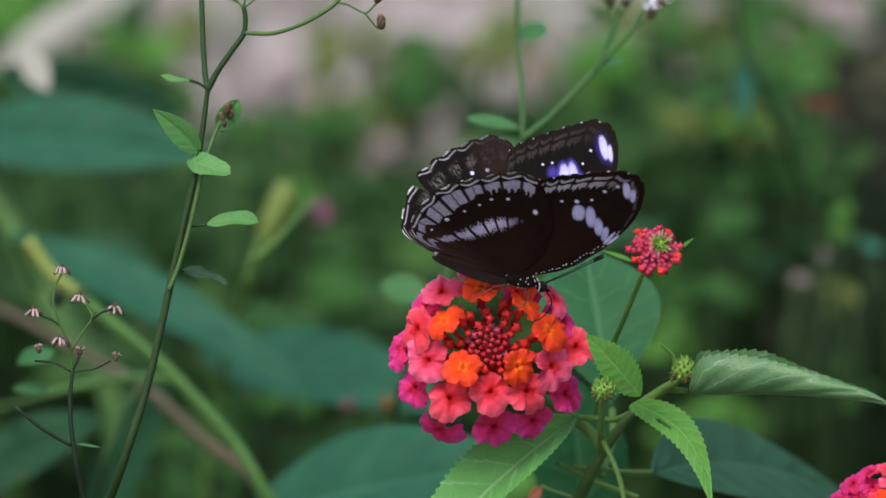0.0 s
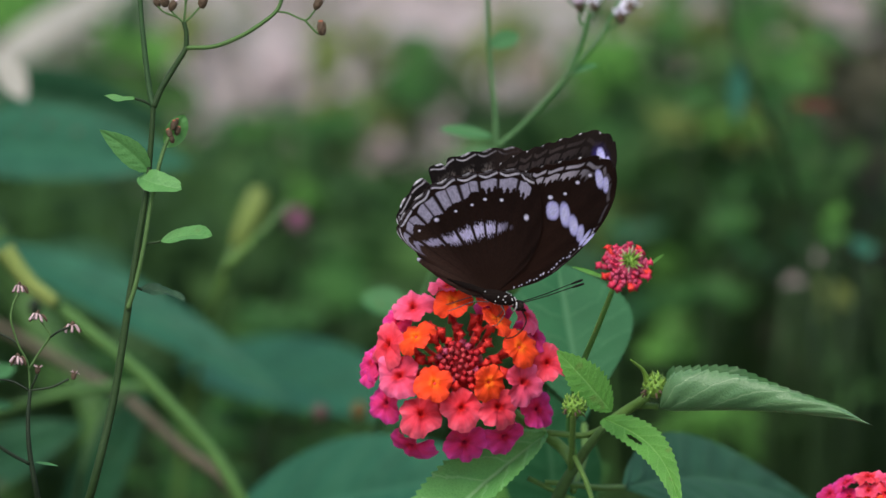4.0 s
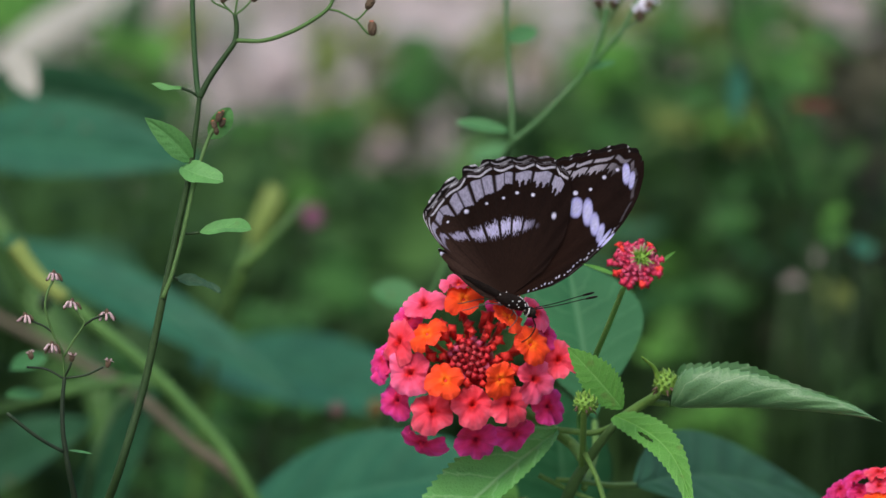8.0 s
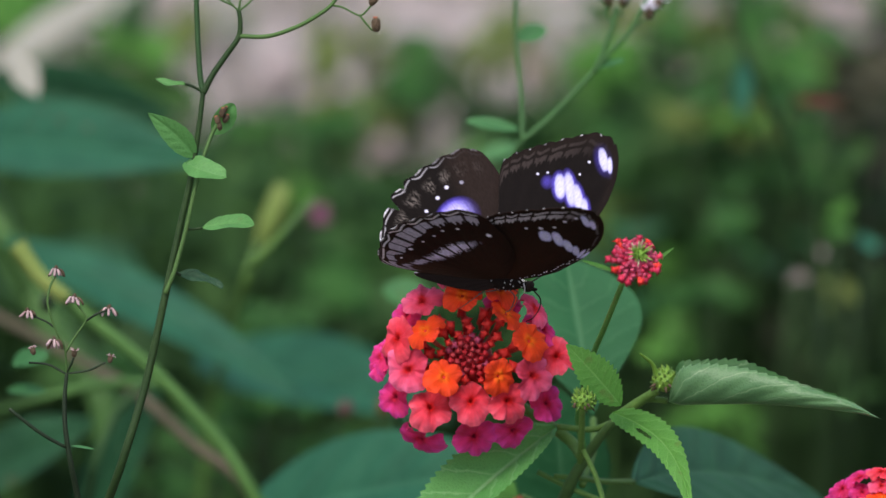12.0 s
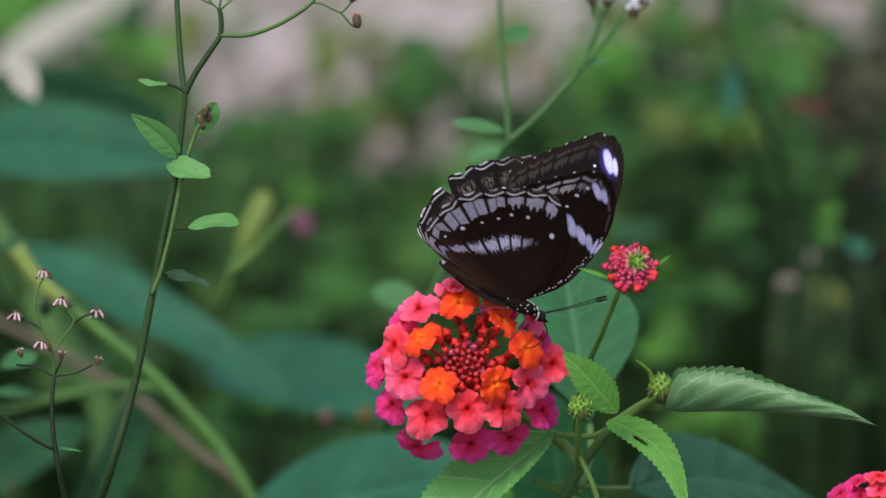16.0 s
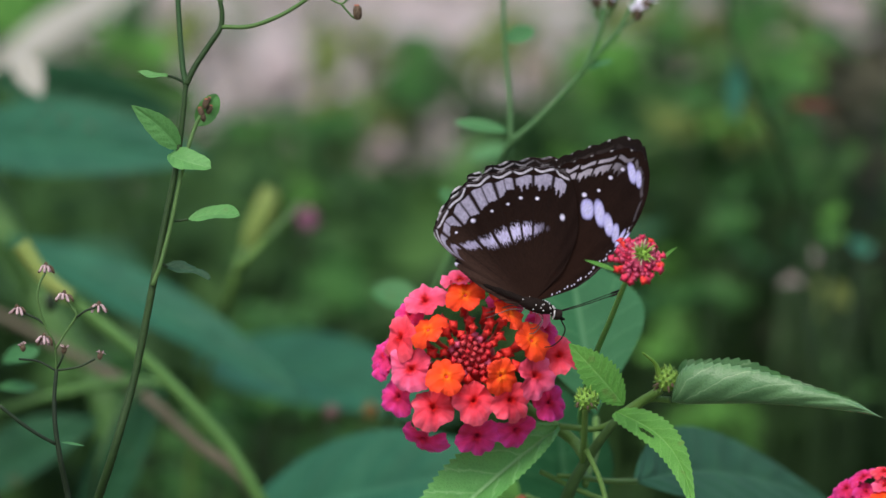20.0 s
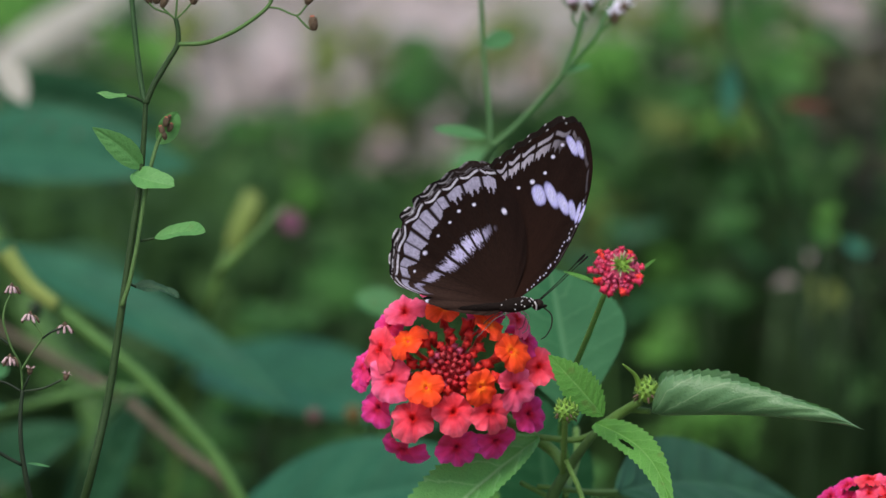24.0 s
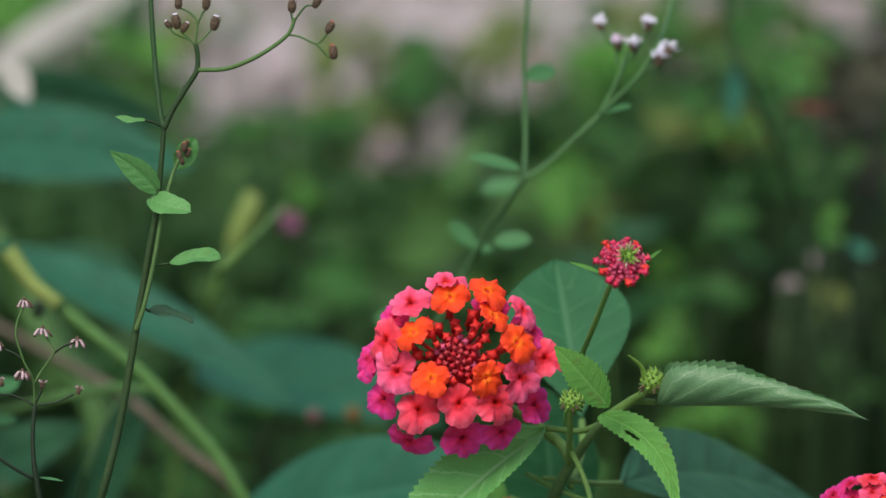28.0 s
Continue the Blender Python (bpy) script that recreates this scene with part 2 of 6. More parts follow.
GREENTIP = plain("dull_green_bract", (0.09, 0.17, 0.025), (0.16, 0.26, 0.05), 0.5, 900, 0.5, 0.0003)
BUDBROWN = plain("brown_bud", (0.055, 0.040, 0.022), (0.11, 0.075, 0.048), 0.6, 900, 0.5, 0.0003)
MAUVE = plain("mauve_florets", (0.42, 0.30, 0.42), (0.62, 0.52, 0.62), 0.7, 1500, 0.4, 0.0003)
WHITISH = plain("whitish_florets", (0.60, 0.57, 0.70), (0.78, 0.77, 0.90), 0.7, 1500, 0.4, 0.0003)
FADED = plain("faded_petal", (0.26, 0.15, 0.15), (0.48, 0.37, 0.38), 0.7, 1500, 0.4, 0.0003)
PINKISH = plain("pink_bloom", (0.14, 0.055, 0.095), (0.22, 0.10, 0.15), 0.6, 600, 0.4, 0.0004)
PETAL = painted("lantana_petal", 0.65, 900, 0.10, 0.22, 0.45, 0.00025, 0.0, 0.12)
ROSEBUD = plain("rose_bud", (0.38, 0.040, 0.095), (0.54, 0.085, 0.16), 0.5, 900, 0.4, 0.0003)
REDBUD = plain("red_bud", (0.50, 0.015, 0.019), (0.70, 0.042, 0.032), 0.45, 900, 0.4, 0.0003)
DUSKYBUD = plain("dusky_bud", (0.38, 0.026, 0.042), (0.48, 0.055, 0.065), 0.55, 900, 0.4, 0.0003)
DEEPBUD = plain("dark_red_bud", (0.40, 0.014, 0.024), (0.54, 0.030, 0.042), 0.5, 900, 0.4, 0.0003)
WING = painted("wing_scales", 0.8, 2600, 0.1, 0.0, 0.2, 0.00012, 0.0, 0.08)
FUR = painted("insect_hair", 0.75, 3500, 0.35, 0.0, 0.6, 0.0002, 0.02, 0.08)


# ---- ground ----
def soil():
    m, n, l, b = material("dry_soil", 0.95)
    col = mixed(n, l, grain(n, l, 3.0, 0, 1), (0.15, 0.135, 0.105), (0.28, 0.245, 0.21))
    col = mixed(n, l, grain(n, l, 22.0, 0, 0.55), col, (0.17, 0.13, 0.10))
    col = mixed(n, l, grain(n, l, 160.0, 0, 0.5), col, (0.45, 0.40, 0.37))
    l.new(col, b.inputs["Base Color"])
    bump(n, l, b, grain(n, l, 60.0, 0, 1, 8.0), 0.8, 0.02)
    return m


def ground():
    s = Shape()
    xs = [-900, -60, -12] + [-4 + 0.2 * i for i in range(41)] + [12, 60, 900]
    ys = [-900, -40, -6] + [-2 + 0.2 * i for i in range(41)] + [12, 60, 900]
    for y in ys:
        for x in xs:
            near = max(0.0, 1 - max(abs(x), abs(y - 2)) / 5)
            s.v.append((x, y, 0.03 * near * noise.noise((x * 1.3, y * 1.3, 0.0)) - 0.005))
    n = len(xs)
    s.f = [(j * n + i, j * n + i + 1, (j + 1) * n + i + 1, (j + 1) * n + i) for j in range(len(ys) - 1) for i in range(n - 1)]
    me = s.mesh("ground")
    me.materials.append(soil())
    tagged(new("ground", me), "pale dry pinkish-grey soil of a weedy garden", "ground", kind="structure")


ground()


def low(p):
    """The point of the ground straight below p."""
    return Vector((p.x, p.y, 0.0))


# ---- pale stones on the bare soil ----
STONE = plain("pale_stone", (0.45, 0.385, 0.395), (0.63, 0.56, 0.57), 0.9, 90, 0.6, 0.004, 14.0, 0.2)
for k, (a, b, wide, tall) in enumerate(((498, 120, 60, 66), (362, 172, 38, 40), (375, 40, 48, 50), (442, 50, 42, 40), (600, 172, 36, 44), (655, 82, 46, 50), (702, 30, 40, 34), (758, 44, 40, 40), (866, 60, 60, 46),
                                         (892, 136, 40, 36), (700, 272, 44, 36), (836, 222, 26, 22), (990, 14, 50, 30), (1022, 88, 30, 36), (1252, 44, 24, 40), (1498, 38, 52, 42), (1364, 80, 18, 18), (570, 20, 40, 30), (940, 20, 40, 30), (1100, 6, 50, 24), (1160, 44, 26, 36), (1210, 20, 30, 26), (180, 20, 60, 30), (270, 110, 34, 40))):
    way = spot(a, b, 1.0) - EYE
    p = EYE + way * (EYE.z - 0.02) / -way.z
    f = UNIT * (p - EYE).length / PATH
    s = Shape().blob(p, (wide * f, wide * f * 0.8, tall * f * 0.8), None, 12, 18)
    s.v = [tuple(Vector(v) + (Vector(v) - p) * 0.35 * noise.noise(Vector(v) * 9 + Vector((k, 0, 0)))) for v in s.v]
    me = s.mesh("stone")
    me.materials.append(STONE)
    me.transform(Matrix.Translation(-p))
    ob = new("stone", me)
    ob.location = p
    tagged(ob, "pale pinkish-grey stone lying on dry soil", "stone", "stones on the soil")


# ---- the lantana in bloom ----
def floret_mesh(name, edge, mid, eye, heart, seed, wide_eye, size=0.0050):
    """A lantana corolla that faces +z, its broad lip along +x: four unequal rounded lobes with crinkled rims, each bent its own way."""
    rnd = random.Random(seed)
    s = Shape()
    lobes = []                                     # direction, distance and radius of each lobe's round, and how far it bends
    for q, c, r, bend in ((0.0, 0.44, 0.66, -0.42), (1.5, 0.44, 0.60, -0.12), (3.14, 0.36, 0.56, 0.28), (4.78, 0.44, 0.60, -0.12)):
        lobes.append((q + rnd.uniform(-0.16, 0.16), c * rnd.uniform(0.90, 1.08), r * rnd.uniform(0.92, 1.06), bend + rnd.uniform(-0.28, 0.28)))
    lip = rnd.uniform(0.05, 0.16)                  # the shallow nick in the broad lip
    turn = [rnd.uniform(0, 6.28) for _ in range(6)]
    rings, sides = 14, 96
    rims, bends, ridge = [], [], []
    for k in range(sides):
        a = 2 * math.pi * k / sides
        best, total, weight, near = 0.30, 0.0, 1e-6, 0.0
        for i, (q, c, r, bend) in enumerate(lobes):
            off = (a - q + math.pi) % (2 * math.pi) - math.pi
            inside = r * r - (c * math.sin(off)) ** 2
            if inside > 0 and abs(off) < math.pi / 2:
                reach = c * math.cos(off) + math.sqrt(inside)
                if i == 0:
                    reach *= 1 - lip * math.exp(-(off / 0.13) ** 2)
                best = max(best, reach)
            w = math.exp(-(off / 0.42) ** 2)
            total, weight, near = total + w * bend, weight + w, max(near, math.exp(-(off / 0.5) ** 2))
        crinkle = 0.030 * math.sin(9 * a + turn[0]) + 0.020 * math.sin(17 * a + turn[1]) + 0.012 * math.sin(31 * a + turn[2])
        rims.append(best * (1 + crinkle))
        bends.append(total / weight)
        ridge.append(near)
    rims = [(rims[k - 1] + 2 * rims[k] + rims[(k + 1) % sides]) / 4 for k in range(sides)]
    v, c = [], []
    for i in range(rings + 1):
        r = i / rings
        for k in range(sides):
            a = 2 * math.pi * k / sides
            wave = 0.08 * math.sin(5 * a + turn[3]) * r ** 3 + 0.07 * math.sin(9 * a + turn[4]) * r ** 5 + 0.04 * math.sin(19 * a + turn[5]) * r ** 7
            z = -0.20 * math.exp(-(r / 0.10) ** 2) + 0.06 * math.exp(-((r - 0.20) / 0.09) ** 2) + 0.16 * r + bends[k] * r ** 2 + wave
            z += (0.13 * ridge[k] - 0.07) * math.sin(math.pi * min(1, r * 1.05)) - 0.16 * r ** 7
            v.append((size * r * rims[k] * math.cos(a), size * r * rims[k] * math.sin(a), size * z))
            t = min(1.0, max(0.0, (r - wide_eye * (0.75 + 0.25 * math.sin(2 * a + turn[3]))) / 0.30))
            col = [p + (w - p) * t for p, w in zip(eye, mid)]
            u = min(1.0, max(0.0, (r - 0.60 + 0.08 * math.sin(9 * a + turn[4])) / 0.36))
            col = [p + (w - p) * u for p, w in zip(col, edge)]
            inner = 0.42 * max(0.0, 0.35 - math.cos(a)) * min(1.0, r * 1.6) if wide_eye > 0.2 else 0.22 * max(0.0, -math.cos(a)) * r
            col = [p + (w - p) * inner for p, w in zip(col, (0.62, 0.016, 0.018))]
            if r < 0.075:
                col = list(heart)
            vary = 1 + 0.06 * math.sin(3 * a + turn[1]) + 0.05 * math.sin(27 * a + turn[2]) * r
            c.append((*[min(1, max(0, w * vary)) for w in col], 1))
    f = [(i * sides + k, i * sides + (k + 1) % sides, (i + 1) * sides + (k + 1) % sides, (i + 1) * sides + k) for i in range(rings) for k in range(sides)]
    s.add(v, f, c)
    me = s.mesh(name)
    me.materials.append(PETAL)
    return me


# rim, blade, throat and heart of each kind of floret
ORANGE = ((0.94, 0.078, 0.030), (0.94, 0.074, 0.013), (0.95, 0.19, 0.013), (0.86, 0.13, 0.01))
FLAME = ((0.92, 0.066, 0.028), (0.92, 0.075, 0.016), (0.93, 0.17, 0.010), (0.40, 0.03, 0.01))
CORAL = ((0.92, 0.125, 0.195), (0.87, 0.062, 0.105), (0.56, 0.008, 0.010), (0.34, 0.006, 0.007))
ROSE = ((0.92, 0.165, 0.33), (0.88, 0.095, 0.20), (0.60, 0.016, 0.022), (0.40, 0.008, 0.014))
MAGENTA = ((0.78, 0.065, 0.36), (0.70, 0.034, 0.19), (0.56, 0.012, 0.05), (0.30, 0.008, 0.04))
FLORETS = {k: [floret_mesh("floret", *cols, 7 * i + j, 0.16 if k in "of" else 0.21) for j in range(6)]
           for i, (k, cols) in enumerate({"o": ORANGE, "f": FLAME, "c": CORAL, "r": ROSE, "m": MAGENTA}.items())}


def bud_star(s, at, out, size, rnd):
    """A closed corolla on a short tube: a flat four-cornered star with a raised middle."""
    m = out.to_track_quat("Z", "Y").to_matrix()
    s.tube([at - out * size * 4.0, at - out * size * 0.3], (size * 0.30, size * 0.5), 6)
    first = rnd.random() * 1.5
    v = [at + out * size * 0.45, at - out * size * 0.45]
    for k in range(8):
        a = math.pi / 4 * k + first
        r = size * (rnd.uniform(1.0, 1.25) if k % 2 == 0 else rnd.uniform(0.62, 0.75))
        v.append(at + m @ Vector((r * math.cos(a), r * math.sin(a), size * (rnd.uniform(-0.05, 0.35) if k % 2 == 0 else 0.12))))
    s.add(v, [(0, 2 + k, 2 + (k + 1) % 8) for k in range(8)] + [(1, 2 + (k + 1) % 8, 2 + k) for k in range(8)])


def outward(z, along):
    """A turn whose z axis is z and whose x axis leans along the given way."""
    x = (along - z * along.dot(z)).normalized()
    return Matrix((x, z.cross(x), z)).transposed()


def flower_head(parent, a, b, d, rows, radius, seed, name="flower_head", buds=True):
    """A domed head of florets that looks towards the lens: rows hold each floret's kind and its place on the grid."""
    rnd = random.Random(seed)
    heart = spot(a, b, d)
    face = (TOWARD + UP * 0.12).normalized()
    s = Shape()
    s.blob(heart + face * 0.001, (radius * 0.26, radius * 0.26, radius * 0.3), face.to_track_quat("Z", "Y").to_matrix(), 8, 14)
    head = part("receptacle", s, DEEPBUD, parent)
    top = parent.location
    for kind, fa, fb, grow in rows:
        flat = spot(fa, fb, d) - heart
        r = min(flat.length / radius, 0.98)
        side = flat.normalized() if flat.length > 1e-6 else UP
        lean = r * (0.55 if kind == "m" else 0.34) + rnd.uniform(-0.4, 0.4) + 0.3 * r * max(0.0, side.dot(UP))
        out = ((face + UP * 0.25) * math.cos(lean) + side * math.sin(lean)).normalized()
        at = heart + flat + face * (radius * 0.62 * math.sqrt(1 - r * r) + (-0.0035 if kind == "m" else 0.0018 if kind in "of" else 0.0))
        me = FLORETS[kind][rnd.randrange(6)]
        ob = new("floret", me)
        ob.parent = parent
        ob.matrix_basis = Matrix.Translation(at - top) @ outward(out, side).to_4x4() @ Matrix.Rotation(rnd.uniform(-0.45, 0.45), 4, "Z") @ Matrix.Scale(grow * (1.02 if kind in "of" else 0.98), 4)
        t = Shape().tube(smooth([heart + side * 0.002 - face * 0.004, heart + flat * 0.72 - face * 0.0015, at - out * 0.0004], 4), (0.0004, 0.00065), 6)
        if kind in "of":
            part("floret_tube", t, REDBUD, parent)
    if not buds:
        return
    for k in range(34):
        r = 0.19 * math.sqrt((k + 0.5) / 34)
        side = RIGHT * math.cos(k * 2.39996) + UP * math.sin(k * 2.39996)
        out = (face + side * r * 3.0 + Vector((rnd.gauss(0, 0.12), 0, rnd.gauss(0, 0.12)))).normalized()
        at = heart + side * radius * r * 1.15 + face * radius * (0.56 - 1.2 * r * r + rnd.uniform(-0.03, 0.03))
        t = Shape()
        bud_star(t, at, out, 0.00050 + 0.0004 * r / 0.19 + rnd.uniform(0, 0.0001), rnd)
        part("flower_bud", t, (DUSKYBUD, DEEPBUD, DUSKYBUD)[k % 3] if r < 0.15 else (ROSEBUD, DEEPBUD)[k % 2], parent)
    for ring, count, size in ((0.26, 12, 0.0009), (0.37, 13, 0.0012), (0.48, 12, 0.0013)):
        for k in range(count):
            r = ring + rnd.uniform(-0.03, 0.03)
            q = 2 * math.pi * (k + ring * 3) / count + rnd.uniform(-0.12, 0.12)
            side = RIGHT * math.cos(q) + UP * math.sin(q)
            out = (face + side * 0.4 + Vector((rnd.gauss(0, 0.2), 0, rnd.gauss(0, 0.2)))).normalized()
            at = heart + side * radius * r + face * radius * (0.64 - 0.42 * r + rnd.uniform(-0.04, 0.04))
            t = Shape()
            bud_star(t, at, out, size + rnd.uniform(0, 0.0003), rnd)
            part("flower_bud", t, REDBUD, parent)
            part("floret_tube", Shape().tube([heart + side * radius * (r - 0.12) + face * 0.001, at - out * 0.0004], (0.0004, 0.0006), 6), DEEPBUD, parent)


LANTANA = thing("lantana_plant", low(spot(985, 882, 0.05)), "green lantana shrub with orange and pink flower head and serrated leaves", "flowering plant")
HEAD_ROWS = [("r", 727, 545, 0.95), ("r", 789, 508, 0.90), ("o", 797, 538, 0.84), ("f", 862, 526, 0.86), ("o", 873, 571, 0.80), ("o", 914, 617, 0.88), ("o", 765, 682, 0.84),
             ("o", 860, 680, 0.82), ("o", 732, 600, 0.84), ("r", 924, 557, 0.85), ("c", 962, 639, 0.91), ("r", 920, 676, 1.00), ("c", 684, 610, 1.01), ("r", 703, 666, 1.06),
             ("c", 741, 732, 1.00), ("c", 812, 722, 0.98), ("c", 876, 720, 0.98), ("m", 657, 635, 0.90), ("m", 680, 709, 0.96), ("m", 945, 718, 0.95), ("m", 724, 781, 1.02),
             ("m", 818, 779, 1.05), ("m", 887, 767, 1.0), ("m", 938, 590, 0.90), ("m", 655, 650, 0.81), ("m", 870, 545, 0.81), ("m", 700, 565, 0.81)]
flower_head(LANTANA, 808, 642, 0.014, HEAD_ROWS, 0.0215, 3)


def twig(parent, points, radius, mat=None, name="stem", steps=8):
    return part(name, Shape().tube(smooth([spot(*p) if not isinstance(p, Vector) else p for p in points], steps), radius, 8), mat or STEM, parent)


def blade(parent, base, tip, width, lean, mat, name="leaf", label="", **more):
    """A leaf between two grid places; lean: (right, up, toward) of its upper side."""
    p, q = spot(*base), spot(*tip)
    face = RIGHT * lean[0] + UP * lean[1] + TOWARD * lean[2]
    s = Shape()
    s.leaf(p, q, width * UNIT, face, **more)
    ob = part(name, s, mat, parent, label)
    return ob


foot = LANTANA.location
twig(LANTANA, [foot, foot + Vector((0.01, -0.01, 0.25)), (960, 960, 0.04), (985, 868, 0.03), (1025, 800, 0.025), (1062, 752, 0.02), (1088, 732, 0.02)], (0.0021, 0.0007), DULLSTEM)
twig(LANTANA, [(1010, 812, 0.025), (985, 780, 0.03), (900, 720, 0.025), (820, 660, 0.02)], (0.0013, 0.0011), name="peduncle")
twig(LANTANA, [(1075, 740, 0.02), (1110, 715, 0.018), (1142, 695, 0.014)], (0.0013, 0.001))
twig(LANTANA, [(1012, 800, 0.04), (1003, 740, 0.036), (1022, 650, 0.02), (1052, 575, -0.004), (1082, 500, -0.03)], (0.0008, 0.0006), BRIGHTSTEM, name="peduncle")
twig(LANTANA, [(1005, 840, 0.03), (1008, 780, 0.018), (1010, 722, 0.01)], 0.0007, name="peduncle")
twig(LANTANA, [(1012, 800, 0.02), (1035, 850, 0.015), (1048, 900, 0.01), (1052, 960, 0.01)], 0.0006)
twig(LANTANA, [(960, 846, 0.03), (1010, 850, 0.03), (1055, 856, 0.04), (1100, 856, 0.06)], (0.0006, 0.0007), name="petiole")
twig(LANTANA, [(930, 838, 0.03), (1000, 872, 0.03), (1075, 900, 0.03)], 0.0006, name="petiole")
# leaves of the flowering shoot
blade(LANTANA, (964, 758, 0.022), (640, 1030, 0.004), 152, (-0.45, 0.5, 0.75), DEEPLEAF, teeth=30, depth=0.12, relief=0.0005, pairs=7, sag=0.004, side=-0.001, steps=120, fold=0.5, across=12, full=0.40, label="deep green serrated leaf below the flower head")
twig(LANTANA, [(1068, 748, 0.02), (1028, 763, 0.024), (964, 758, 0.022)], 0.0007, name="petiole")
blade(LANTANA, (1078, 721, -0.004), (993, 616, -0.012), 76, (0.0, 0.35, 0.95), FRESH, teeth=15, depth=0.20, relief=0.00012, pairs=8, sag=0.003, steps=90, full=0.45, fold=0.16, across=12)
blade(LANTANA, (1064, 733, 0.008), (1188, 886, -0.02), 66, (-0.1, 0.35, 0.92), FRESH, teeth=20, depth=0.18, relief=0.00018, pairs=8, across=12, sag=0.006, side=0.0045, steps=80, full=0.29, fold=0.22, curl=-0.1, hole=(0.30, 0.07, -0.42, 0.15), label="bright green serrated leaf with a small hole")


def folded_leaf(parent, line, height):
    """A leaf folded upwards along its midrib: the near half bulges towards the lens and shows its underside, the far half shows its dark upper side behind it."""
    rib = smooth([spot(*p) for p in line], 30)
    steps, across = len(rib) - 1, 16
    shape, far = Shape(), 0
    for half in (0, 1):
        v, uv = [], []
        for i, p in enumerate(rib):
            u = i / steps
            h = height * UNIT * max(0.0, math.sin(math.pi * u ** 0.545)) ** (1.15 + 0.1 * u)
            h = h * (1.15 + 0.06 * math.sin(17 * u) if half else 1.0) + 0.00002
            nick = 0.075 * (1 - (u * 26) % 1.0)    # the saw edge
            up = out = 0.0
            for j in range(across + 1):
                t = j / across
                vein = (u * 6.5 - t * 2.6 * (1 - 0.25 * t)) % 1.0
                puff = 0.0004 * (0.5 - math.exp(-((vein - 0.5) / 0.20) ** 2)) * math.sin(math.pi * t)
                crumple = 0.0007 * noise.noise((u * 7, t * 2.5, 4.0 + half)) * t
                if half:
                    v.append(p + UP * (h * t * (1 - nick * t ** 8)) - TOWARD * (h * (0.55 * t - 0.25 * t * t) - crumple))
                else:
                    v.append(p + UP * (up * (1 - nick * t ** 8)) + TOWARD * (out + puff + crumple))
                uv.append((u, 0.5 + 0.5 * t if half else 0.5 - 0.5 * t))
                lean = radians(78 - 135 * t)      # from bulging out at the midrib to leaning back at the edge
                up, out = up + h / across * math.cos(lean) * 1.33, out + h / across * math.sin(lean) * 1.33
        n = across + 1
        shape.add(v, [(i * n + j, i * n + j + 1, (i + 1) * n + j + 1, (i + 1) * n + j)[::1 if half else -1] for i in range(steps) for j in range(across)], None, uv)
        far = far or len(shape.f)
    ob = part("leaf", shape, UNDERLEAF, parent, "mature serrated leaf folded upwards, its pale ribbed underside showing")
    ob.data.materials.append(MATURE)
    for face in ob.data.polygons[far:]:
        face.material_index = 1


folded_leaf(LANTANA, [(1163, 715, 0.010), (1185, 720, 0.009), (1245, 719, 0.007), (1320, 719, 0.004), (1400, 724, 0.0), (1490, 734, -0.003), (1540, 745, -0.005)], 75)
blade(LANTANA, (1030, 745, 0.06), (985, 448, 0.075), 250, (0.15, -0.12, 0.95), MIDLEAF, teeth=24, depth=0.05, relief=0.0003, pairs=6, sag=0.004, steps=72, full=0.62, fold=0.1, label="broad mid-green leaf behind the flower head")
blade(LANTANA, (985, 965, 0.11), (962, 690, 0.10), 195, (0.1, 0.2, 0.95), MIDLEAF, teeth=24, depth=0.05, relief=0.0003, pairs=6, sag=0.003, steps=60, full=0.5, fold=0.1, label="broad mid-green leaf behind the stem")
blade(LANTANA, (1098, 856, 0.06), (1475, 862, 0.14), 228, (0.0, 0.5, 0.85), SHADE, teeth=22, depth=0.05, relief=0.0006, pairs=7, sag=0.006, side=0.005, steps=66, full=0.48, fold=0.1, label="large green leaf, shade put into its darker colour")
blade(LANTANA, (905, 880, 0.06), (878, 912, 0.06), 20, (0.2, 0.3, 0.9), RUSTY, "withered_leaf", "small withered red leaf", steps=12, across=3)
twig(LANTANA, [(960, 900, 0.045), (930, 890, 0.055), (905, 880, 0.06)], 0.0004, name="petiole")
twig(LANTANA, [(1082, 738, 0.02), (1120, 712, 0.018), (1160, 712, 0.016)], 0.0007, name="petiole")
twig(LANTANA, [(1010, 862, 0.03), (1030, 800, 0.045), (1030, 745, 0.06)], 0.0008, name="petiole")


